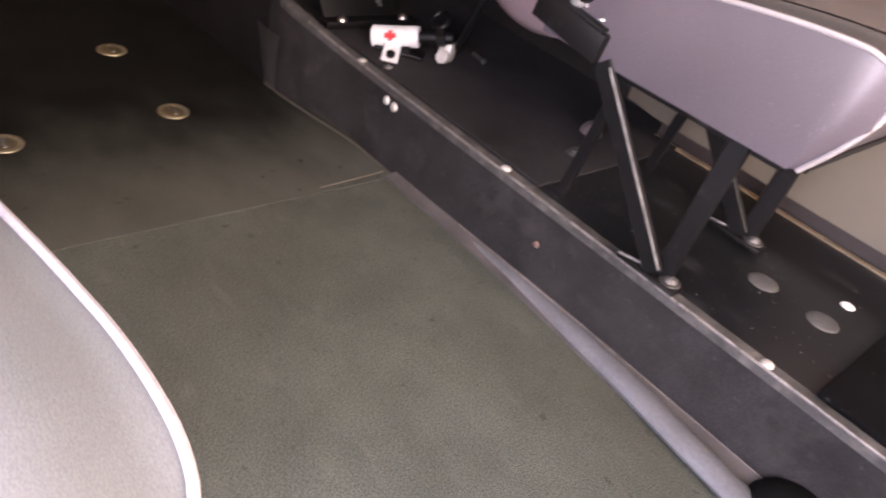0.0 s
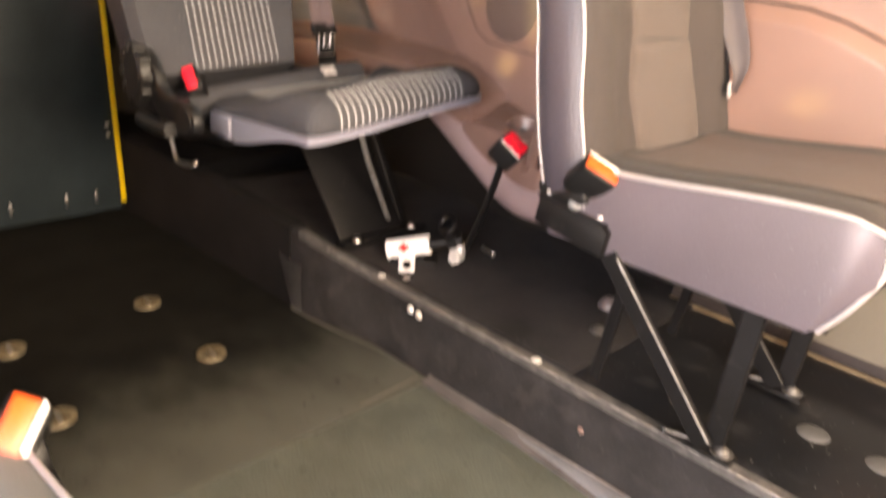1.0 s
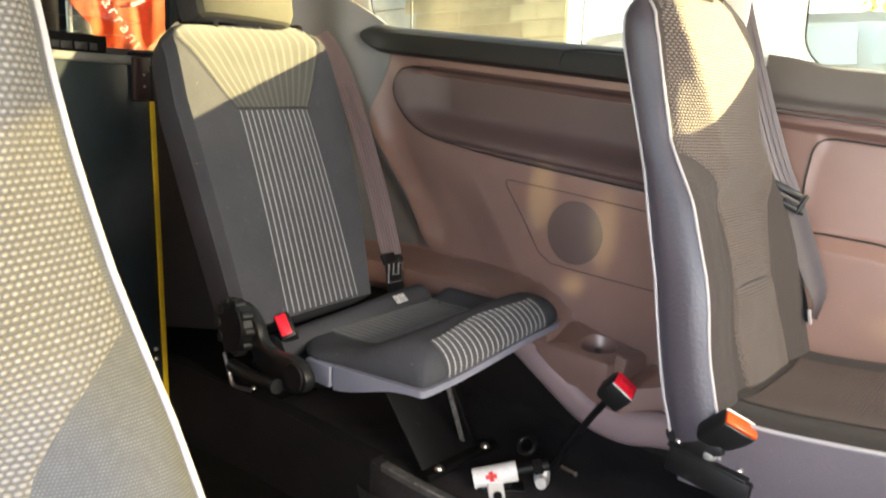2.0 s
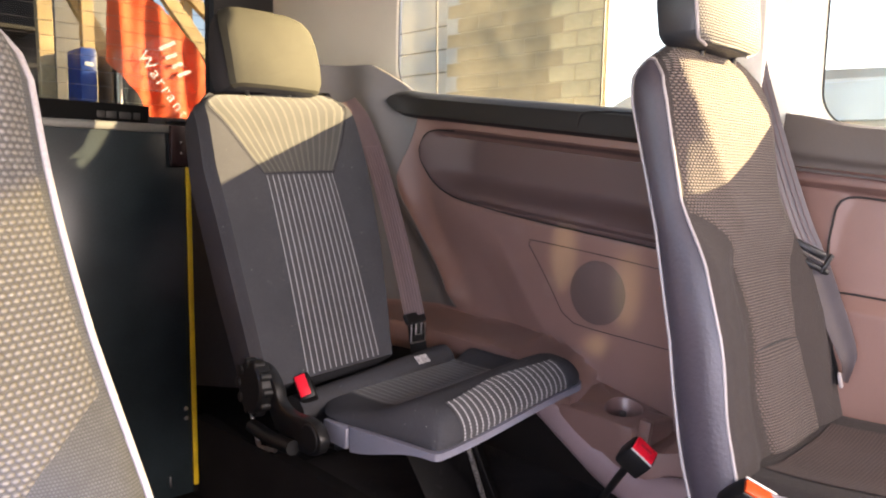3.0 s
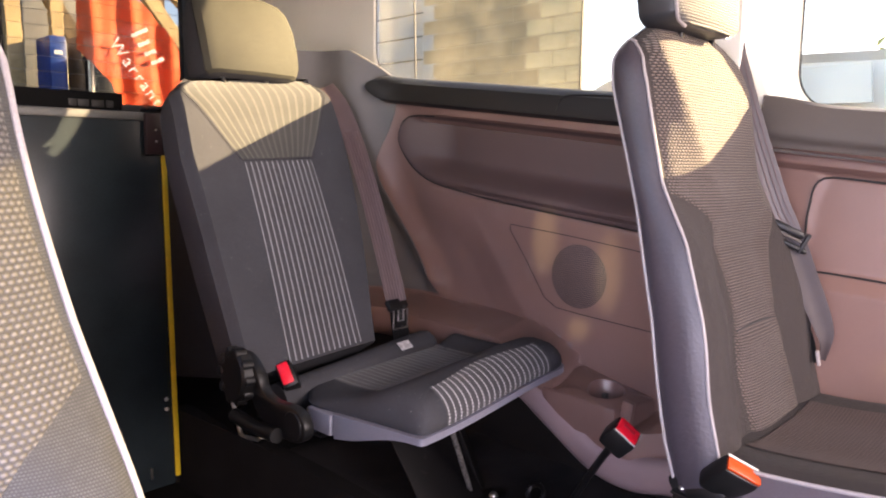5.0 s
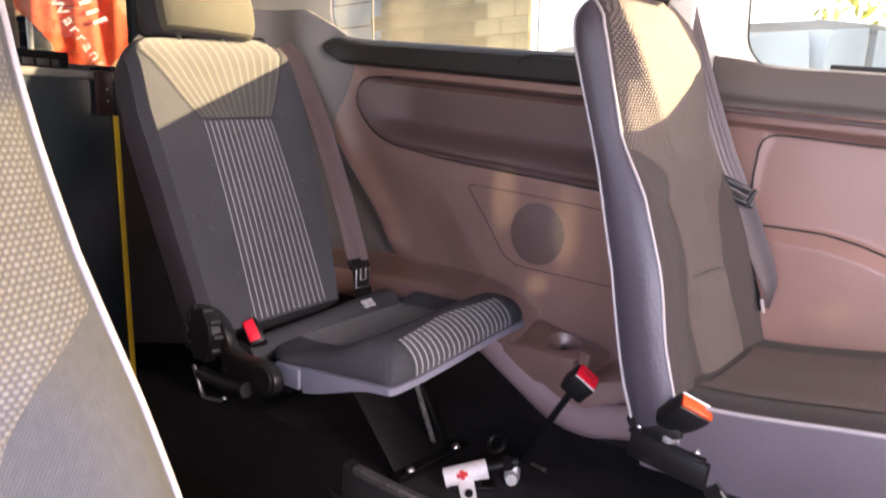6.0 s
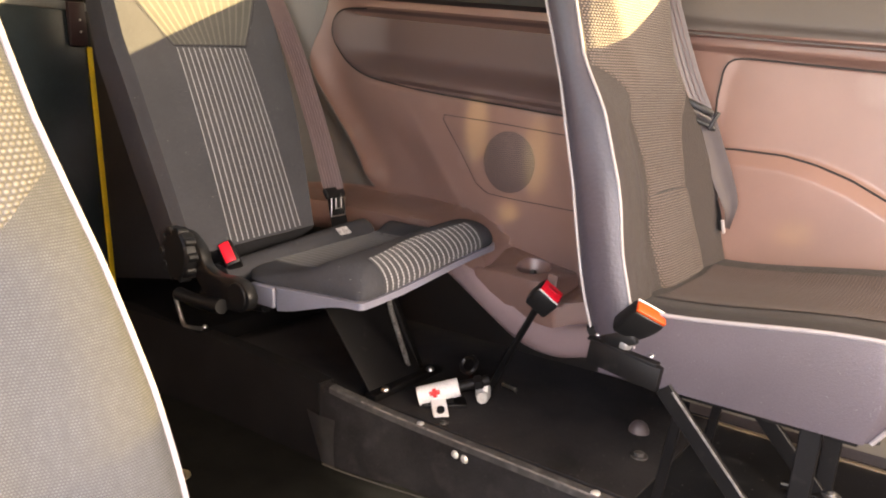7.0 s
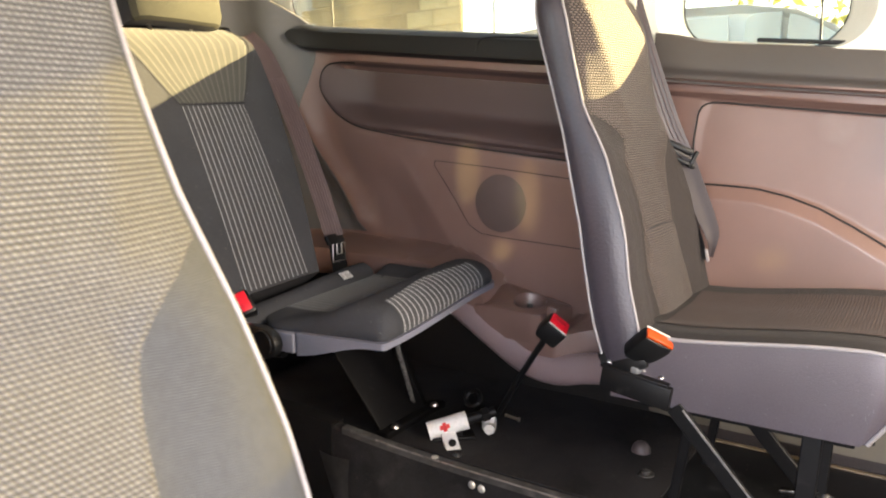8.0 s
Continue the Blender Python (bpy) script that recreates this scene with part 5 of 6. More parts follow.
def belt_two():
    b = thing("seat_belt", OUT, "grey seat belt with sliding adjuster beside the second-row seat", "seat belt")
    part("webbing", strap(curve_pts([(0.02, 1.440, 1.36), (0.03, 1.434, 1.20), (0.075, 1.418, 1.06), (0.13, 1.424, 0.90), (0.16, 1.440, 0.82)], 5), (0.9, 0.42, 0.3), 0.040), "belt_grey", b)
    part("webbing", strap(curve_pts([(0.160, 1.447, 0.82), (0.19, 1.452, 0.74), (0.222, 1.456, 0.66), (0.227, 1.457, 0.63), (0.223, 1.458, 0.60)], 5), (0.9, 0.42, 0.3), 0.040, end=0.012), "belt_shaded", b)
    part("webbing", strap(curve_pts([(0.158, 1.456, 0.80), (0.165, 1.462, 0.72), (0.195, 1.466, 0.64), (0.208, 1.468, 0.59)], 5), (1, -0.2, 0.2), 0.018), "trim_dark", b)
    # woven ribs of the webbing
    wide = Vector((0.9, 0.42, 0.3)).normalized()
    for k in (-0.0125, -0.0045, 0.0045, 0.0125):
        rib = curve_pts([(0.02, 1.440, 1.36), (0.03, 1.434, 1.20), (0.075, 1.418, 1.06), (0.13, 1.424, 0.90), (0.155, 1.437, 0.835)], 5)
        part("webbing_rib", tube([p + wide * k + Vector((0.0004, -0.0010, 0)) for p in rib], 0.0011, 5, (0, 1, 0)), "belt", b)
    part("adjuster", rbox((0.058, 0.014, 0.013), (0.156, 1.436, 0.832), 0.004, (0, 26, 24)), "plastic_black", b)
    part("adjuster_bar", rbox((0.056, 0.012, 0.010), (0.163, 1.440, 0.802), 0.004, (0, 26, 24)), "plastic_black", b)
    for dx in (-0.026, 0.026):
        part("adjuster_side", rbox((0.007, 0.013, 0.038), (0.160 + dx * 0.86, 1.438 + dx * 0.36, 0.817 - dx * 0.42), 0.002, (0, 26, 24)), "plastic_black", b)
    part("adjuster_pin", rbox((0.046, 0.007, 0.005), (0.160, 1.437, 0.818), 0.002, (0, 26, 24)), "trim_grey", b)
    part("anchor_tip", rbox((0.006, 0.008, 0.028), (0.219, 1.450, 0.604), 0.0025, (0, -12, 0)), "piping", b, "pale plastic belt end")


belt_two()


# ---- rear folding seat ----
TILT3 = 31.5
BACK3 = Matrix.Translation((-0.591, 0.945, 0.525)) @ pose(0, 0, 0, 0, -TILT3, 0)


def rear_seat():
    s = thing("folding_seat", None, "dark striped folding rear seat with the cushion lowered", "car seat")
    E3 = [(0.0, 0.785, 1.128), (0.25, 0.790, 1.195), (0.5, 0.800, 1.250), (0.66, 0.825, 1.274), (0.72, 0.845, 1.266)]
    E3 = [(v, a - 0.945, b - 0.945) for v, a, b in E3]

    def lr(v):
        l, r = lerp_tab([(a, b) for a, b, c in E3], v), lerp_tab([(a, c) for a, b, c in E3], v)
        t = max(0.0, v - 0.655) / 0.065
        d = 0.035 * min(1, t) ** 2.2
        return l + d, r - d

    def face(q, v):
        """q from -1 to 1 across."""
        l, r = lr(v)
        y = (l + r) / 2 + q * (r - l) / 2
        t = min(1.0, max(0.0, v - 0.60) / 0.12)
        x = -0.045 * t * t + 0.012 * math.sin(math.pi * min(1, v / 0.7))
        x += 0.004 * smooth(0.40, 0.75, abs(q)) - 0.024 * smooth(0.90, 1.0, abs(q)) ** 2
        return Vector((x, y, v + rise(q, v)))

    def rise(q, v):
        """The top edge stands higher towards the wall."""
        return 0.010 * (q + 1) + (0.016 * (q + 1) / 2 + 0.008 * (1 - q * q)) * smooth(0.52, 0.70, v)
    vs = [0.0, 0.02] + span(0.05, 0.6, 16) + [0.625, 0.65, 0.67, 0.685, 0.70, 0.71, 0.717, 0.72]
    qs = [-1, -0.985, -0.96, -0.92, -0.86, -0.78, -0.65, -0.5, -0.3, -0.1, 0.1, 0.3, 0.5, 0.65, 0.78, 0.86, 0.92, 0.96, 0.985, 1]
    rings = []
    for v in vs:
        l, r = lr(v)
        t = min(1.0, max(0.0, v - 0.62) / 0.10)
        d = -0.115 + 0.055 * t * t
        rings.append([face(q, v) for q in qs] + [Vector((d + 0.03, r, v + rise(1, v))), Vector((d, r - 0.025, v + rise(1, v))), Vector((d - 0.006, (l + r) / 2, v + rise(0, v))), Vector((d, l + 0.025, v + rise(-1, v))), Vector((d + 0.03, l, v + rise(-1, v)))])
    b = part("backrest", loft(rings), "cloth", s)
    b.matrix_basis = BACK3

    def inset(v):
        """The striped panel's edges as shares of the width."""
        l, r = lr(v)
        c, h = (l + r) / 2, (r - l) / 2
        a = lerp_tab([(0, 0.883), (0.22, 0.905), (0.462, 0.928), (0.472, 0.928), (0.655, 0.848), (0.72, 0.86)], v) - 0.945
        z = lerp_tab([(0, 1.082), (0.22, 1.102), (0.462, 1.122), (0.472, 1.122), (0.655, 1.243), (0.72, 1.233)], v) - 0.945
        return max((a - c) / h, -0.97), min((z - c) / h, 0.95)

    def panel(v0, v1, n):
        R = []
        for v in span(v0, v1, n):
            a, z = inset(v)
            R.append([face(a + (z - a) * k / 16, v) + Vector((0.0016 if 0 < k < 16 else -0.001, 0, 0)) for k in range(17)])
        return R
    for nm, v0, v1, n, lines, cloth in (("lower_panel", 0.006, 0.469, 18, 14, "stripe_back"), ("upper_panel", 0.477, 0.712, 14, 15, "stripe_top")):
        p = woven(nm, panel(v0, v1, n), lines, cloth, s, "grey cloth with pale dashed stripes")
        p.matrix_basis = BACK3
    for v in (0.0, 0.473):
        a, z = inset(v)
        p = part("seam", tube([face(a + (z - a) * k / 10, v) + Vector((0.002, 0, 0)) for k in range(11)], 0.0007, 6), "plastic_black", s)
        p.matrix_basis = BACK3
    for sgn in (0, 1):
        p = part("seam", tube([face(inset(v)[sgn], v) + Vector((0.002, 0, 0)) for v in span(0.477, 0.71, 12)], 0.0006, 6, (1, 0, 0)), "plastic_black", s)
        p.matrix_basis = BACK3
    # headrest
    def hr(z, w, d0, d1, c):
        c0 = 0.098
        return [Vector((a, c0 + e, z)) for a, e in ((d0, -w + c), (d0 + c * 0.3, -w + c * 0.3), (d0 + c, -w), (d1 - c, -w), (d1 - c * 0.3, -w + c * 0.3), (d1, -w + c), (d1 + 0.004, 0), (d1, w - c), (d1 - c * 0.3, w - c * 0.3), (d1 - c, w), (d0 + c, w), (d0 + c * 0.3, w - c * 0.3), (d0, w - c), (d0 - 0.003, 0))]
    H = [(0.0, 0.112, -0.075, 0.016, 0.02), (0.006, 0.122, -0.085, 0.026, 0.025), (0.03, 0.128, -0.092, 0.034, 0.026), (0.08, 0.130, -0.095, 0.036, 0.028), (0.14, 0.130, -0.092, 0.032, 0.030), (0.19, 0.126, -0.087, 0.022, 0.032), (0.222, 0.116, -0.078, 0.008, 0.034), (0.240, 0.100, -0.066, -0.010, 0.03), (0.246, 0.07, -0.055, -0.03, 0.02)]
    H = [(z * 0.88, *rest) for z, *rest in H]
    HM = BACK3 @ Matrix.Translation((-0.018, 0.010, 0.731)) @ pose(0, 0, 0, 0, 17, 0)
    p = part("headrest", loft([hr(*h) for h in H]), "cloth", s)
    p.matrix_basis = HM
    p = part("headrest_face", loft([[Vector((q.x + 0.0025, 0.098 + (q.y - 0.098) * 1.012, q.z)) for q in hr(*h)[3:10]] for h in H], closed=False), "cloth_headrest", s, "olive-grey headrest face")
    p.matrix_basis = HM
    for g in (3, 9):
        p = part("headrest_seam", tube([Vector((hr(*h)[g].x + 0.0025, 0.098 + (hr(*h)[g].y - 0.098) * 1.014, h[0])) for h in H], 0.0016, 6, (0, 1, 0)), "plastic_black", s)
        p.matrix_basis = HM
    for g in (-1, 1):
        p = part("headrest_post", tube([(-0.035, 0.098 + g * 0.06, 0.71), (-0.035, 0.098 + g * 0.06, 0.76)], 0.006, 10, (0, 1, 0)), "steel", s)
        p.matrix_basis = BACK3

    # cushion: a boxy block with a raised front roll, dished behind it
    def lift(y):
        return 0.042 * smooth(0.9, 1.35, y)

    def ctop(x, y):
        zr, zf = 0.487 + 0.4 * lift(y), 0.537 + 0.75 * lift(y)
        k = max(smooth(-0.47, -0.315, x), 0.75 * smooth(1.03, 0.90, y) * smooth(-0.53, -0.32, x), 0.5 * smooth(1.27, 1.36, y))
        return zr + (zf - zr) * k - 0.006 * smooth(-0.29, -0.245, x)

    def outline(corners, n=7):
        """A polygon with rounded corners: (x, y, radius)."""
        out = []
        m = len(corners)
        for i, (x, y, r) in enumerate(corners):
            p, a, c = Vector((x, y)), Vector(corners[i - 1][:2]), Vector(corners[(i + 1) % m][:2])
            s0, s1 = p + (a - p).normalized() * r, p + (c - p).normalized() * r
            for k in range(n + 1):
                t = k / n
                out.append(s0 * (1 - t) ** 2 + p * 2 * t * (1 - t) + s1 * t * t)
        dense = []
        for a, c in zip(out, out[1:] + out[:1]):
            steps = max(1, int((c - a).length / 0.02))
            dense += [a + (c - a) * k / steps for k in range(steps)]
        return dense
    O = outline([(-0.236, 0.912, 0.022), (-0.238, 1.345, 0.045), (-0.33, 1.366, 0.03), (-0.59, 1.368, 0.02), (-0.595, 0.935, 0.02), (-0.51, 0.872, 0.03)])
    mid = Vector((-0.40, 1.12))

    def zpan(x, y):
        return 0.472 + lift(y) * smooth(-0.50, -0.30, x)

    def edge_ring(ins, share):
        R = []
        for p in O:
            q = p + (mid - p).normalized() * ins
            lo, up = zpan(q.x, q.y), ctop(q.x, q.y)
            R.append(Vector((q.x, q.y, lo + (up - lo) * share)))
        return R
    prof = [(0.006, 0.0), (0.0, 0.10), (-0.001, 0.32), (0.002, 0.50), (0.008, 0.67), (0.018, 0.82), (0.032, 0.93), (0.048, 0.985), (0.065, 1.0)]
    rings = [edge_ring(a, c) for a, c in prof]
    last = rings[-1]
    for f in (0.9, 0.8, 0.68, 0.56, 0.44, 0.32, 0.2, 0.1, 0.02):
        rings.append([Vector((q.x, q.y, ctop(q.x, q.y))) for q in [mid + (Vector((p.x, p.y)) - mid) * f for p in last]])
    part("cushion", loft(rings), "cloth", s)

    # striped cover following the cushion's top and front roll
    def skin(y):
        rows = []
        for k, out in zip(range(len(prof) - 1, 0, -1), (0, 0, 0.001, 0.0015, 0.002, 0.0025, 0.0025, 0.0025)):
            side = sorted((rings[k][i].y, rings[k][i].x, rings[k][i].z) for i in range(len(O)) if O[i].x > -0.262 and 0.93 < O[i].y < 1.34)
            rows.append(Vector((lerp_tab([(p[0], p[1]) for p in side], y) + out, y, lerp_tab([(p[0], p[2]) for p in side], y) + 0.003 - out * 0.8)))
        return rows
    front = [skin(y) for y in span(0.968, 1.278, 20)]
    woven("cushion_panel", list(zip(*front)), 20, "stripe_seat", s, "grey cloth with pale dashed stripes")
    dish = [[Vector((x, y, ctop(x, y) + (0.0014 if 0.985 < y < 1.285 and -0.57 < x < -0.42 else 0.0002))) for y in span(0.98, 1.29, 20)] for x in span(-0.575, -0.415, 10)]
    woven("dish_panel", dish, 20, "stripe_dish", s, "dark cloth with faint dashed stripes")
    near = min(range(len(O)), key=lambda i: (O[i] - Vector((-0.243, 0.918))).length)
    part("seam", tube([edge_ring(a - 0.0006, c)[near] for a, c in prof[1:]], 0.0007, 6, (0, 1, 0)), "cloth", s)
    # pan under the cushion, deeper towards its rear
    PO = outline([(-0.231, 0.905, 0.010), (-0.233, 1.348, 0.045), (-0.33, 1.370, 0.03), (-0.60, 1.372, 0.01), (-0.60, 0.95, 0.01), (-0.435, 0.95, 0.004), (-0.435, 0.872, 0.004)])

    def pring(ins, top):
        R = []
        for p in PO:
            q = p + (mid - p).normalized() * ins
            z = zpan(q.x, q.y)
            R.append(Vector((q.x, q.y, z + 0.003 if top else z - 0.010 - 0.034 * smooth(-0.26, -0.44, q.x) * smooth(1.0, 0.92, q.y))))
        return R
    part("seat_pan", loft([pring(0.006, False), pring(0.0, False), pring(0.0, True), pring(0.004, True)]), "pan", s, "grey plastic seat pan")
    part("pan_side", rbox((0.075, 0.03, 0.042), (-0.475, 0.882, 0.452), 0.005), "pan", s)
    # joint filler between cushion and back
    part("hinge_cover", sweep(curve_pts([(-0.60, 0.86, 0.462), (-0.605, 1.0, 0.472), (-0.615, 1.2, 0.490), (-0.62, 1.30, 0.496)], 4), circle(0.036, 16)), "cloth", s)
    part("hinge_label", rbox((0.022, 0.040, 0.0016), (-0.590, 1.20, 0.5185), 0.0, (0, 40, 8)), mat("sticker_worn", (0.45, 0.44, 0.45), 0.4, scale=90, var=0.5, grain=200), s, "small white sticker")
    # recliner side
    knob = part("recliner_knob", disc((-0.600, 0.790, 0.533), (-0.1, -1, 0.05), 0.052, 0.03, 22), "plastic_black", s)
    for i in range(10):
        a = i * math.pi / 5
        part("grip", disc((-0.600 + 0.047 * math.cos(a), 0.782, 0.533 + 0.047 * math.sin(a)), (-0.1, -1, 0.05), 0.010, 0.022, 10), "plastic_black", knob)
    cover = curve_pts([(x, z, 0) for x, z in ((-0.645, 0.545), (-0.631, 0.567), (-0.60, 0.579), (-0.57, 0.573), (-0.540, 0.550), (-0.523, 0.520), (-0.49, 0.508), (-0.446, 0.511), (-0.410, 0.506), (-0.391, 0.485), (-0.396, 0.462), (-0.42, 0.449), (-0.46, 0.447), (-0.51, 0.452), (-0.55, 0.480), (-0.575, 0.515), (-0.61, 0.525))], 3)
    part("recliner_cover", plate([(p.x, p.y) for p in cover], Matrix(((1, 0, 0, 0), (0, 0, -1, 0.80), (0, 1, 0, 0), (0, 0, 0, 1))), 0.022, 0.004), "plastic_black", s, "S-shaped black recliner cover")
    part("pivot", disc((-0.425, 0.785, 0.480), (0, -1, 0), 0.026, 0.010, 24), "plastic_black", s)
    part("lever", tube(curve_pts([(-0.642, 0.79, 0.440), (-0.55, 0.775, 0.446), (-0.46, 0.768, 0.455)], 4), 0.014, 10), "plastic_black", s)
    part("rail_tube", tube([(-0.72, 0.90, 0.40), (-0.50, 0.90, 0.42)], 0.016, 10), "plastic_black", s)
    part("bolt_head", dome((-0.588, 0.90, 0.462), (0.2, -0.6, 0.8), 0.009, 0.008), "steel", s)
    bk = part("buckle", rbox((0.06, 0.054, 0.032), (-0.022, 0.002, 0), 0.005), "plastic_black", s)
    nx = Vector((0.62, -0.60, 0.50)).normalized()
    ny = Vector((0.30, 0.24, -0.92))
    ny = (ny - nx * ny.dot(nx)).normalized()
    nz = nx.cross(ny)
    bk.matrix_basis = Matrix.Translation((-0.577, 0.868, 0.522)) @ Matrix((nx, ny, nz)).transposed().to_4x4()
    part("release_button", rbox((0.006, 0.044, 0.022), (0.0075, 0.0, -0.002), 0.002), "red", bk, "red release button")
    part("buckle_stalk", bar((-0.598, 0.885, 0.505), (-0.61, 0.90, 0.46), 0.02, 0.012, 0.003), "plastic_black", s)
    # prop under the seat
    part("prop_plate", plate([(-0.09, 0.0), (0.09, 0.0), (0.085, 0.36), (-0.10, 0.36)], Matrix.Translation((-0.425, 1.21, FLOOR_Z + 0.012)) @ Matrix(((0, -0.62, 0.785, 0), (1, 0, 0, 0), (0, 0.785, 0.62, 0), (0, 0, 0, 1))), 0.006), "steel_black", s)
    part("base_bar", rbox((0.035, 0.24, 0.016), (-0.415, 1.23, FLOOR_Z + 0.014), 0.003), "steel_black", s)
    for y in (1.15, 1.31):
        part("base_bolt", dome((-0.405, y, FLOOR_Z + 0.022), (0, 0, 1), 0.011, 0.010), "steel", s)
    part("prop_strut", tube([(-0.385, 1.13, 0.445), (-0.410, 1.175, 0.36), (-0.440, 1.265, 0.20), (-0.447, 1.28, 0.178)], 0.006, 8), M_STRUT, s, "worn bare-metal strut")
    part("prop_edge", bar((-0.57, 1.275, 0.48), (-0.455, 1.325, 0.172), 0.03, 0.012, 0.002), "steel_black", s)


def strut_material():
    m = mat("worn_strut", (0.30, 0.29, 0.28), 0.4, metal=0.6, scale=160, var=0.8, grain=500, gvar=0.5, bump=0.4)
    return m


M_STRUT = strut_material()
rear_seat()


def belt_three():
    b = thing("seat_belt", None, "mauve-grey seat belt and tongue hanging beside the rear seat", "seat belt")
    line = curve_pts([(-0.985, 1.270, 1.135), (-0.925, 1.276, 1.075), (-0.835, 1.267, 0.94), (-0.73, 1.246, 0.76), (-0.652, 1.228, 0.608)], 6)
    wide = Vector((0.50, 0.86, 0.1)).normalized()
    part("webbing", strap(line, wide, 0.050), "belt", b)
    for k in (-0.017, -0.010, -0.0035, 0.0035, 0.010, 0.017):
        part("webbing_rib", tube([p + wide * k + Vector((0.0012, -0.0006, 0.0004)) for p in line[9:]], 0.0012, 5, (0, 1, 0)), "belt_pale", b)
    part("tongue_body", rbox((0.013, 0.074, 0.028), (-0.650, 1.227, 0.602), 0.005, (0, -28, 12)), "plastic_black", b)
    t = part("tongue", tube([Vector((-0.632 + 0.008 * z, 1.226 + y * 1.65, 0.576 + z * 1.3)) for y, z in ((-0.015, 0.012), (-0.015, -0.022), (0.012, -0.022), (0.012, 0.012), (0.004, 0.012), (0.004, -0.008), (-0.006, -0.008), (-0.006, 0.012))], 0.0022, 6), "steel", b, "chrome belt tongue")
    part("webbing_end", strap(curve_pts([(-0.648, 1.226, 0.60), (-0.640, 1.224, 0.57), (-0.640, 1.230, 0.54), (-0.642, 1.237, 0.512)], 5), (0.2, 1, 0.0), 0.044), "plastic_black", b)


belt_three()


# ---- small things on the raised floor ----
def floor_buckle():
    b = thing("belt_buckle", None, "black belt buckle with red button on a stalk from the floor", "belt buckle")
    base = (-0.235, 1.315, FLOOR_Z + 0.01)
    part("stalk", tube(curve_pts([base, (-0.18, 1.29, 0.25), (-0.10, 1.235, 0.36), (-0.018, 1.165, 0.458)], 6), 0.007, 10), "plastic_black", b)
    bk = part("body", rbox((0.046, 0.050, 0.042), (-0.023, 0, 0), 0.007), "plastic_black", b)
    bk.matrix_basis = Matrix(((0.704, 0.679, -0.207, 0.018), (-0.074, 0.360, 0.930, 1.149), (0.706, -0.639, 0.304, 0.494), (0, 0, 0, 1)))
    part("release_button", rbox((0.006, 0.041, 0.032), (0.001, 0, 0), 0.002), "red", bk, "red release button")
    part("steel_edge", rbox((0.003, 0.043, 0.002), (0.001, 0, -0.018), 0.0005), "steel_pale", bk)
    part("button_mark", rbox((0.0012, 0.022, 0.005), (0.0044, 0, 0.002), 0), mat("button_mark", (0.45, 0.02, 0.03), 0.5, bump=0), bk)
    part("anchor_foot", rbox((0.034, 0.026, 0.042), (-0.233, 1.296, FLOOR_Z + 0.022), 0.008, (0, 0, 20)), "steel_pale", b, "bare metal anchor")
    part("anchor_bolt", disc((-0.222, 1.285, FLOOR_Z + 0.014), (0.3, -1, 0.2), 0.014, 0.02, 8), "steel_pale", b)


floor_buckle()


def taped_bar():
    t = thing("locking_bar", None, "black locking bar with white taped sleeve and red mark", "locking bar")
    a, c = Vector((-0.324, 1.171, 0.178)), Vector((-0.256, 1.233, 0.200))
    d = (c - a).normalized()
    part("bar", tube([a, c + d * 0.07], 0.012, 12), "steel_black", t)
    sl = part("sleeve", sweep([a, c], circle(0.0215, 18)), "white", t, "white taped sleeve")
    m0 = a + (c - a) * 0.42 + Vector((0.012, -0.0165, 0.0075))
    side = d.cross(Vector((0.35, -0.9, 0.3))).normalized()
    k = bar(m0 - d * 0.012, m0 + d * 0.012, 0.010, 0.003, 0.0005, (0.35, -0.9, 0.3))
    join(k, bar(m0 - side * 0.010, m0 + side * 0.010, 0.009, 0.003, 0.0005, (0.35, -0.9, 0.3)))
    part("mark", k, "redink", sl, "red cross mark")
    f = a + (c - a) * 0.55
    part("stem", bar(f + Vector((0.0, -0.01, -0.01)), f + Vector((0.05, -0.055, -0.038)), 0.034, 0.010, 0.002), "white", t)
    part("stem_nut", disc(f + Vector((0.060, -0.064, -0.040)), (0.6, -0.5, -0.2), 0.016, 0.014, 6), "steel", t)
    part("stem_eye", disc(f + Vector((0.034, -0.040, -0.022)), (0.3, -0.5, 0.8), 0.009, 0.006, 14), "plastic_black", t)
    part("end_ring", tube([Vector((-0.292 + 0.020 * math.cos(k * math.pi / 8), 1.318 + 0.012 * math.sin(k * math.pi / 8), 0.218 + 0.016 * math.sin(k * math.pi / 8))) for k in range(25)], 0.0055, 8), "plastic_black", t)
    part("end_nut", disc(c + d * 0.035, d, 0.018, 0.02, 6), "steel_black", t)
    part("base_plate", rbox((0.10, 0.05, 0.008), (-0.28, 1.21, FLOOR_Z + 0.009), 0.003, (0, 0, 42)), "steel_black", t)
    part("base_post", rbox((0.03, 0.03, 0.035), (-0.275, 1.215, FLOOR_Z + 0.022), 0.003, (0, 0, 42)), "steel_black", t)


taped_bar()


def small_pin(x, y, rz, ln=0.04):
    p = thing("steel_pin", Matrix.Translation((x, y, FLOOR_Z + 0.010)) @ pose(0, 0, 0, 0, 0, rz), "short bare steel pin lying on the black carpet", "pin")
    part("shaft", tube([(-ln / 2, 0, 0), (ln / 2, 0, 0)], 0.004, 8), "steel", p)
    part("head", disc((ln / 2, 0, 0), (1, 0, 0), 0.006, 0.004, 10), "steel", p)


small_pin(-0.215, 1.375, -10)
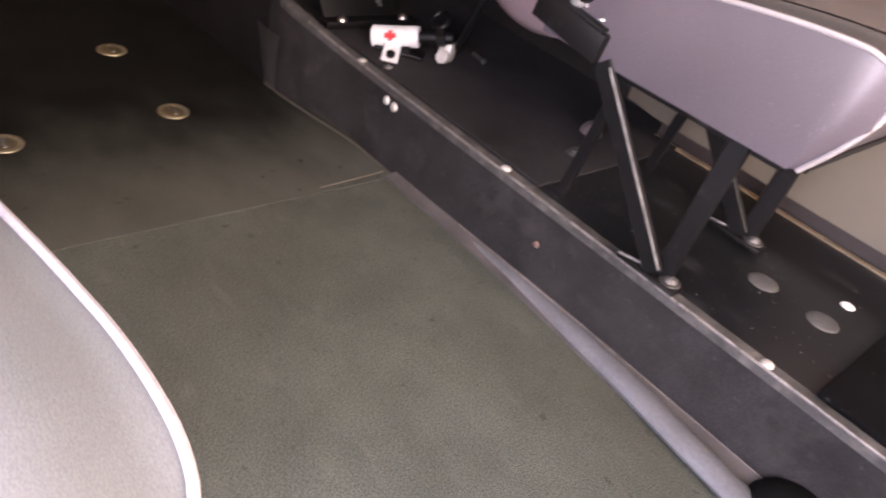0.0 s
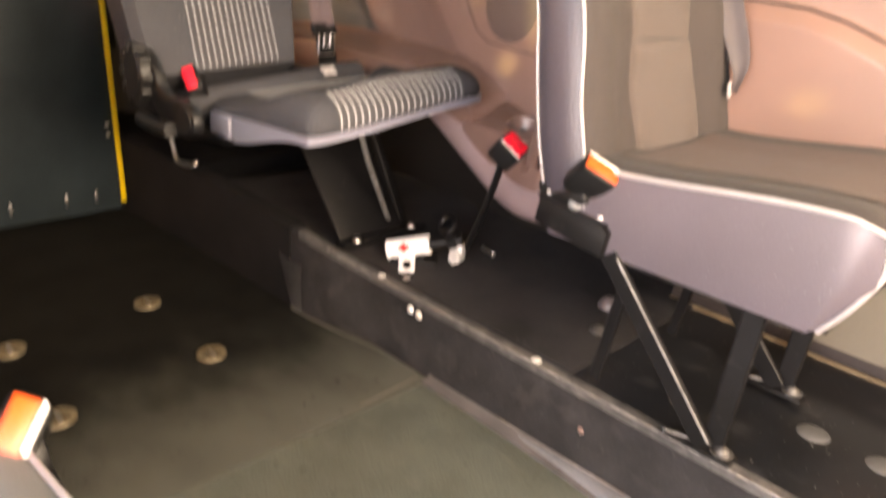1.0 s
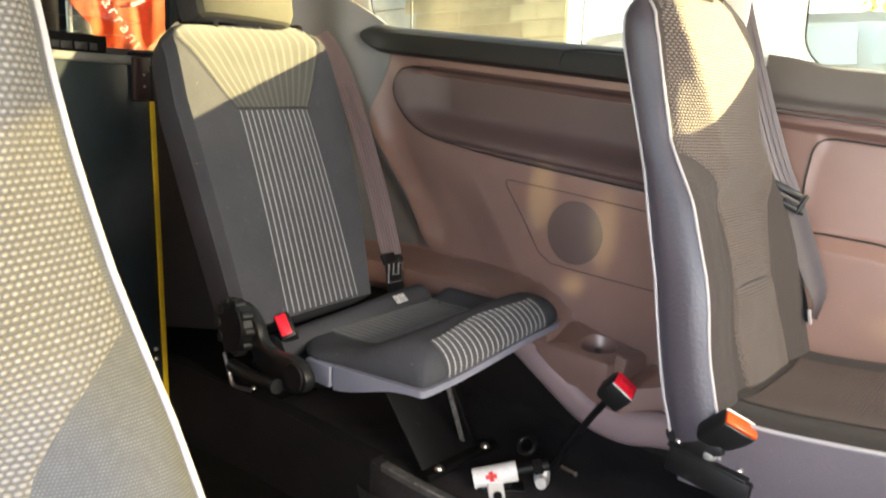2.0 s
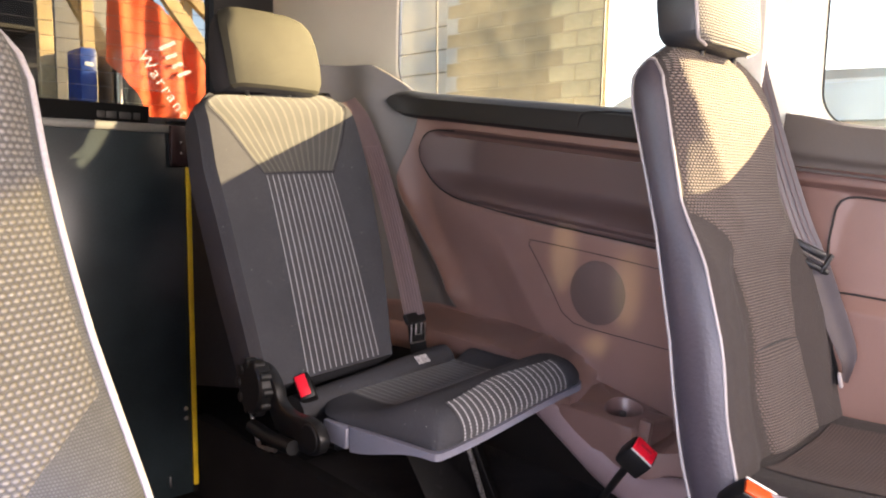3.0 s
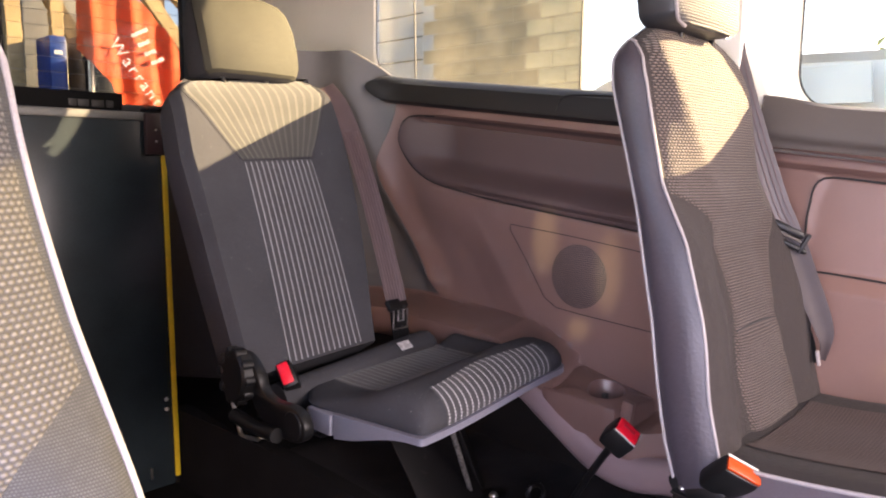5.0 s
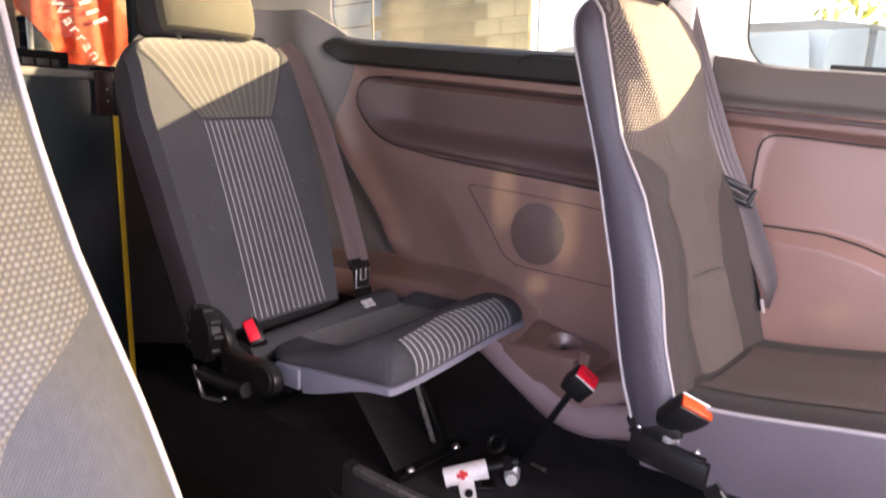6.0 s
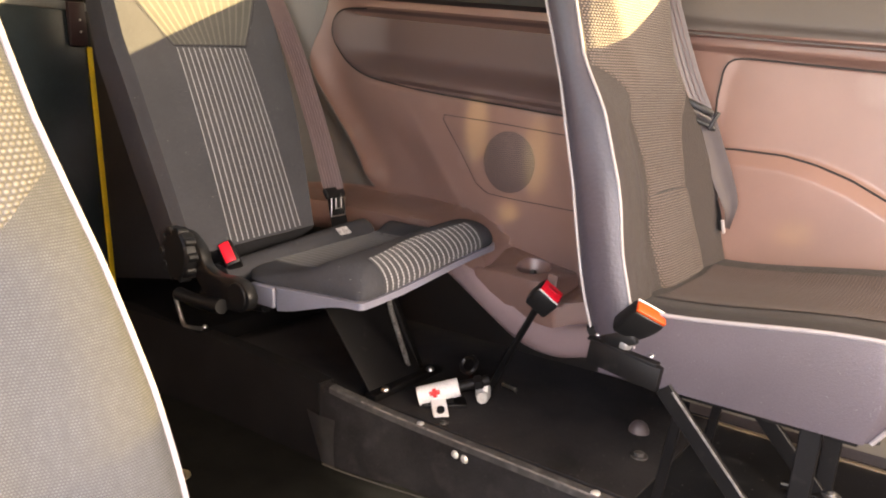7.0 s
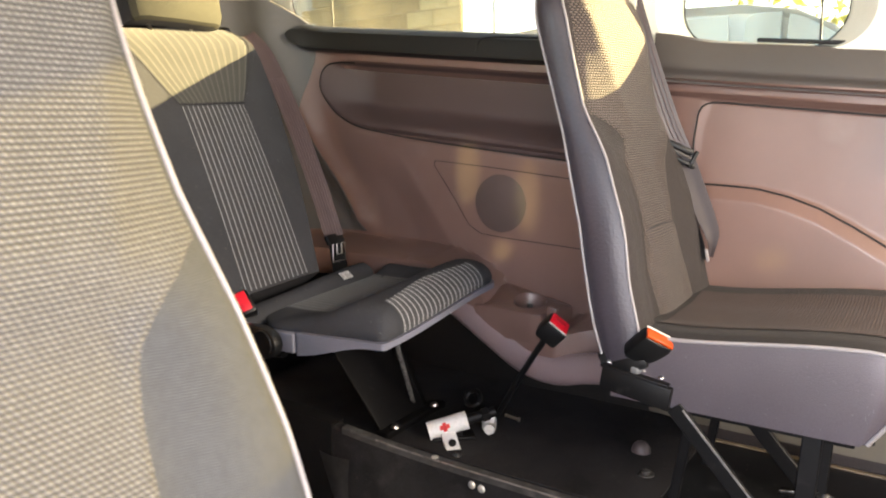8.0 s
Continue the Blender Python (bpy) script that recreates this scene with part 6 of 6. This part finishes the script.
for x, y in ((0.546, 1.282), (0.643, 1.284)):
    q = thing("floor_plug", Matrix.Translation((x, y, FLOOR_Z)), "round grey rubber plug in the black floor", "floor plug", "floor plugs")
    part("cap", dome((0, 0, 0), (0, 0, 1), 0.024, 0.004, 20), mat("plug_rubber", (0.07, 0.07, 0.07), 0.5), q)
q = thing("floor_plug", Matrix.Translation((0.115, 1.373, FLOOR_Z + 0.004)), "rounded pinkish-grey plastic cap on the black carpet", "floor plug")
part("cap", dome((0, 0, 0), (0, 0, 1), 0.022, 0.026, 18), mat("plug_pinkish", (0.085, 0.068, 0.070), 0.45, scale=30), q)
q = thing("floor_bolt", Matrix.Translation((0.160, 1.275, FLOOR_Z + 0.004)), "worn steel bolt head and washer on the black carpet", "bolt")
part("washer", disc((0, 0, 0), (0, 0, 1), 0.017, 0.003, 20), "steel_dull", q)
part("head", disc((0, 0, 0.003), (0, 0, 1), 0.010, 0.007, 6), "steel_dull", q)
q = thing("floor_rivet", Matrix.Translation((0.646, 1.368, FLOOR_Z)), "small white plastic rivet in the black floor", "rivet")
part("cap", dome((0, 0, 0), (0, 0, 1), 0.011, 0.004, 14), "white", q)


def tie_hook():
    h = thing("tie_hook", None, "bare steel hook on the sill behind the rear seat", "hook")
    part("wire", tube(curve_pts([(-1.075, 1.03, 0.30), (-1.058, 1.03, 0.262), (-1.035, 1.03, 0.222), (-1.00, 1.032, 0.222), (-0.963, 1.035, 0.227)], 5), 0.006, 8), "steel", h)
    part("bolt", dome((-0.97, 1.05, 0.225), (0, 0, 1), 0.008, 0.008), "steel", h)


tie_hook()

b = part("seat_base_cover", dome((0.775, 1.07, 0.0), (0, 0, 1), 0.062, 0.055, 20), "black_carpet")
tagged(b, "black rounded carpet cover on the floor", "cover")


# ---- outside ----
M["asphalt"] = mat("asphalt", (0.055, 0.055, 0.056), 0.9, scale=2, var=0.25, grain=60, gvar=0.3, bump=0.4, dist=0.01)
M["block"] = mat("block_stone", (0.27, 0.20, 0.115), 0.9, scale=1.6, var=0.35, grain=30, gvar=0.12, bump=0.4, dist=0.005)
M["mortar"] = mat("mortar", (0.30, 0.235, 0.15), 0.95, scale=5, grain=60)
M["timber"] = mat("timber_pine", (0.52, 0.38, 0.19), 0.7, scale=4, var=0.2, grain=50, gvar=0.2, bump=0.2)
M["ply"] = mat("plywood", (0.46, 0.27, 0.14), 0.7, scale=5, var=0.2, grain=60)
M["grey_panel"] = mat("grey_cladding", (0.30, 0.29, 0.27), 0.7, scale=3, var=0.1, grain=60)
M["flag"] = mat("flag_cloth", (0.90, 0.13, 0.030), 0.75, scale=6, var=0.08, grain=300, bump=0.1)
M["shed"] = mat("shed_dark", (0.025, 0.022, 0.02), 0.8, scale=3, var=0.4, grain=40)
M["blue"] = mat("blue_plastic", (0.02, 0.06, 0.28), 0.4, scale=8)
M["car_paint"] = mat("car_paint_silver", (0.90, 0.90, 0.89), 0.3, scale=2, var=0.03, grain=20, gvar=0.02, bump=0)
M["leaf"] = mat("hedge_leaf", (0.10, 0.115, 0.03), 0.6, scale=3, var=0.4, grain=40)
M["car_glass"] = mat("car_glass", (0.74, 0.74, 0.66), 0.15, scale=2, bump=0)
leaf = M["leaf"].node_tree
through_light, leaf_mix = leaf.nodes.new("ShaderNodeBsdfTranslucent"), leaf.nodes.new("ShaderNodeMixShader")
through_light.inputs[0].default_value = (0.42, 0.44, 0.13, 1)
leaf_mix.inputs[0].default_value = 0.6
leaf.links.new(leaf.nodes["Principled BSDF"].outputs[0], leaf_mix.inputs[1])
leaf.links.new(through_light.outputs[0], leaf_mix.inputs[2])
leaf.links.new(leaf_mix.outputs[0], leaf.nodes["Material Output"].inputs[0])
GROUND = -0.42


def yard():
    g = bmesh.new()
    bmesh.ops.create_grid(g, x_segments=24, y_segments=24, size=150)
    bmesh.ops.translate(g, vec=(0, 0, GROUND), verts=g.verts[:])
    tagged(part("ground", g, "asphalt"), "dark asphalt yard", "ground", kind="structure")


yard()


def block_wall():
    w = thing("block_wall", Matrix.Translation((-4.64, 8.0, GROUND)), "weathered yellow-brown block wall beside the vehicle", "wall", kind="structure")
    part("core", rbox((2.57, 0.06, 4.6), (-1.30, 0.030, 2.3), 0.01), "mortar", w)
    part("cladding", rbox((6.0, 0.2, 4.6), (-5.62, 0.16, 2.3), 0.01), "grey_panel", w, "grey cladding")
    for z in (2.2, 2.55, 2.9, 3.25, 3.6):
        part("cladding_joint", rbox((1.6, 0.02, 0.02), (-3.45, 0.06, z), 0.004), "trim_dark", w)
    part("corner_post", rbox((0.30, 0.2, 4.6), (-2.74, 0.10, 2.3), 0.01), "grey_panel", w)
    full = rbox((0.43, 0.07, 0.205), (0, 0, 0), 0.008, seg=1)
    half = rbox((0.21, 0.07, 0.205), (0, 0, 0), 0.008, seg=1)
    mf, mh = bpy.data.meshes.new("block"), bpy.data.meshes.new("block_half")
    for bmx, me in ((full, mf), (half, mh)):
        bmx.to_mesh(me)
        bmx.free()
        me.materials.append(M["block"])
    # Lightened copies of the blocks: the wall's brighter-lit strip is put into their colour.
    pale = {False: mf.copy(), True: mh.copy()}
    for me in pale.values():
        me.materials[0] = mat("block_stone_lit", (0.44, 0.35, 0.20), 0.9, scale=1.6, var=0.25, grain=30, gvar=0.12, bump=0.4, dist=0.005)
    for r in range(4, 21):
        x = -0.01
        odd = r % 2
        while x > -2.5:
            ln = 0.22 if odd and x > -0.1 else 0.44
            ob = new("block", pale[ln < 0.3] if x > -0.6 else mh if ln < 0.3 else mf)
            ob.parent = w
            ob.location = (x - ln / 2, 0.03 + random.uniform(-0.004, 0.004), 0.11 + r * 0.215)
            x -= ln


block_wall()


def parked_car():
    c = thing("parked_car", Matrix.Translation((0, 5.2, GROUND)), "silver car parked across the yard", "car")
    prof = [(-3.4, 0.45), (-3.45, 0.9), (-3.35, 1.25), (-3.2, 1.70), (-2.6, 2.02), (-1.6, 2.12), (-0.6, 2.09), (-0.25, 2.02), (-0.02, 1.90), (0.25, 1.70), (0.42, 1.58), (1.1, 1.45), (1.35, 1.25), (1.42, 0.9), (1.38, 0.45)]
    ys = [(0.10, 0.97), (0.02, 0.99), (0.0, 1.0), (1.75, 1.0), (1.73, 0.99), (1.65, 0.97)]
    rings = [[Vector((-1.0 + (x + 1.0) * s, y + (0.14 * max(0.0, z - 1.62) / 0.45 * (1 if y < 0.9 else -1)), 0.45 + (z - 0.45) * s)) for x, z in prof] for y, s in ys]
    part("body", loft(rings), "car_paint", c)

    def side(outline, nm):
        P = [(x, z) for x, z in outline]
        b = loft([[Vector((x, y + 0.14 * max(0.0, z - 1.62) / 0.45 - 0.004, z)) for x, z in P] for y in (0.0, 0.03)])
        return part(nm, b, "car_glass", c)
    side([(-0.56, 1.76), (-0.58, 1.80), (-0.57, 1.99), (-0.52, 2.02), (-0.35, 2.015), (-0.34, 1.76)], "side_window")
    side([(-0.30, 1.76), (-0.30, 2.0), (-0.18, 1.955), (0.0, 1.84), (0.06, 1.77), (0.0, 1.755)], "quarter_window")
    side([(-1.75, 1.76), (-1.75, 2.0), (-0.70, 2.02), (-0.66, 1.76)], "rear_side_window")
    part("sill_line", rbox((4.2, 0.02, 0.03), (-1.1, -0.002, 1.55), 0.006), "car_paint", c)
    for x in (-2.6, 0.65):
        for y in (-0.01, 1.56):
            wh = part("wheel", disc((x, y, 0.34), (0, 1, 0), 0.34, 0.2, 28), "plastic_black", c)
            part("rim", disc((x, y - 0.006 if y < 1 else y + 0.196, 0.34), (0, 1, 0), 0.22, 0.01, 20), "steel", wh)


parked_car()


def hedge():
    bm = bmesh.new()
    rnd = random.Random(4)
    for i in range(2600):
        x, z = rnd.uniform(-1.7, 4.5), rnd.uniform(GROUND, 3.1)
        y = 9.6 + rnd.uniform(-0.35, 0.35) + 0.3 * noise.noise((x, z, 2))
        if z > 2.6 + 0.5 * noise.noise((x * 0.8, 1, 5)):
            continue
        s = rnd.uniform(0.05, 0.13)
        m = Matrix.Translation((x, y, z)) @ pose(0, 0, 0, rnd.uniform(0, 180), rnd.uniform(0, 180), rnd.uniform(0, 180))
        vs = [bm.verts.new(m @ Vector(p)) for p in ((-s, 0, 0), (0, -s * 0.4, 0.01), (s, 0, 0), (0, s * 0.4, 0.01))]
        bm.faces.new(vs)
    tagged(part("hedge", bm, "leaf", smooth=0), "straggling yellow-green hedge behind the parked car", "hedge", kind="stuff")


hedge()


def flag():
    f = thing("advertising_flag", Matrix.Translation((-2.6, 0, 0)), "orange advertising flag with white lettering behind the tailgate", "flag")
    def lo(y):
        return lerp_tab([(1.225, 1.383), (1.348, 1.252), (1.41, 1.10), (1.52, 1.05), (1.60, 1.18), (1.715, 1.322)], y)

    def hi(y):
        return lerp_tab([(1.225, 1.40), (1.235, 2.05), (1.40, 2.05), (1.416, 1.661), (1.52, 1.59), (1.60, 1.50), (1.66, 1.41), (1.715, 1.33)], y)

    def cloth(u, v):
        y = 1.225 + 0.49 * u
        z = lo(y) + (hi(y) - lo(y)) * v
        return Vector((0.012 * math.sin(y * 38 + z * 6) + 0.006 * math.sin(y * 75), y, z))
    part("cloth", sheet(cloth, span(0, 1, 60), span(0, 1, 30), 0.002, (-1, 0, 0)), "flag", f)
    part("pole", tube([(-0.03, 1.30, GROUND), (-0.03, 1.27, 2.4)], 0.012, 10), "steel", f)
    white = mat("flag_print", (0.80, 0.78, 0.76), 0.7, bump=0)
    # plain mark in place of the emblem
    d = Vector((0, 0.6, -0.8)).normalized()
    u = Vector((0, 0.8, 0.6)).normalized()
    p0 = Vector((0.026, 1.435, 1.455))
    for a, ln in ((0.0, 0.08), (0.045, 0.055), (0.09, 0.055), (0.135, 0.065)):
        part("mark", bar(p0 + d * a, p0 + d * (a + 0.012) + u * ln, 0.016, 0.002, 0, (1, 0, 0)), white, f, "white mark")
    cu = bpy.data.curves.new("lettering", "FONT")
    cu.body, cu.size, cu.extrude = "Warranty", 0.075, 0.0006
    cu.space_character = 1.25
    tx = new("lettering_source", cu)
    dg = bpy.context.evaluated_depsgraph_get()
    me = bpy.data.meshes.new_from_object(tx.evaluated_get(dg))
    bpy.data.objects.remove(tx)
    me.materials.clear()
    me.materials.append(white)
    ob = new("lettering", me)
    ob.parent = f
    ob["label"] = "white lettering"
    n = Vector((1, 0, 0))
    m = Matrix((d, u, n)).transposed().to_4x4()
    ob.matrix_basis = Matrix.Translation((0.028, 1.335, 1.415)) @ m


flag()


def tail_yard():
    X = -4.5

    def beam(p, q, w=0.09, d=0.06, label="pale pine timber leaning in the yard", x=X):
        t = thing("timber", Matrix.Translation((x, 0, 0)), label, "timber", "timbers")
        part("beam", bar((0, *p), (0, *q), w, d, 0.004, (1, 0, 0)), "timber", t)
    beam((1.565, GROUND), (1.50, 2.6))
    beam((1.80, GROUND), (1.76, 2.6), 0.075)
    beam((1.70, 2.10), (3.18, -0.42), 0.10, label="pale slanting pine timber", x=X - 0.12)
    beam((2.05, 2.33), (4.25, -0.42), 0.09, label="pale slanting pine timber", x=X + 0.15)
    beam((2.30, 2.28), (5.4, -0.42), 0.07, label="pale slanting pine timber", x=X + 0.05)
    beam((2.12, GROUND), (2.14, 2.5), 0.07)
    beam((2.45, GROUND), (2.45, 2.5), 0.07)
    w = thing("shed", Matrix.Translation((-5.6, 0, GROUND)), "dark open shed with white and brown panels", "shed")
    part("back_wall", rbox((0.1, 6.0, 4.4), (0, -1.0, 2.2), 0.01), "shed", w)
    part("white_panel", rbox((0.06, 0.62, 3.0), (0.35, 2.10, 1.5), 0.01), "grey_panel", w, "pale panel")
    part("brown_panel", plate([(0, 0), (1.15, 0), (1.15, 1.75), (0.35, 2.6), (0.0, 2.6)], Matrix.Translation((0.2, 2.42, 0.0)) @ Matrix(((0, 0, 1, 0), (1, 0, 0, 0), (0, 1, 0, 0), (0, 0, 0, 1))), 0.05), "ply", w, "brown board")
    for z in (1.8, 2.05, 2.3):
        part("shelf", rbox((0.4, 1.8, 0.03), (0.25, 0.75, z), 0.004), "shed", w)
    part("shelf_edge", rbox((0.03, 0.6, 0.05), (0.45, 1.20, 1.92), 0.004), "grey_panel", w)

    def upright(name, y0, y1, z1, material, label, category, x=-4.35):
        t = thing(name, Matrix.Translation((x, (y0 + y1) / 2, GROUND)), label, category)
        h = z1 - GROUND
        part("body", rbox((0.25, y1 - y0, h), (0, 0, h / 2), 0.012), material, t)
        return t, h
    t, h = upright("blue_box", 1.637, 1.735, 1.665, "blue", "tall blue box with a pale label", "box")
    part("label_bar", rbox((0.004, 0.05, 0.025), (0.127, 0, h - 0.10), 0.001), "white", t)
    t, h = upright("red_board", 1.82, 1.88, 1.69, "ply", "small red-brown board leaning in the yard", "board")
    t, h = upright("dark_bin", 1.835, 1.965, 1.53, "plastic_black", "black plastic bin with a lid", "bin", -4.2)
    part("lid", rbox((0.27, 0.15, 0.03), (0, 0, h + 0.012), 0.01), "plastic_black", t)


tail_yard()
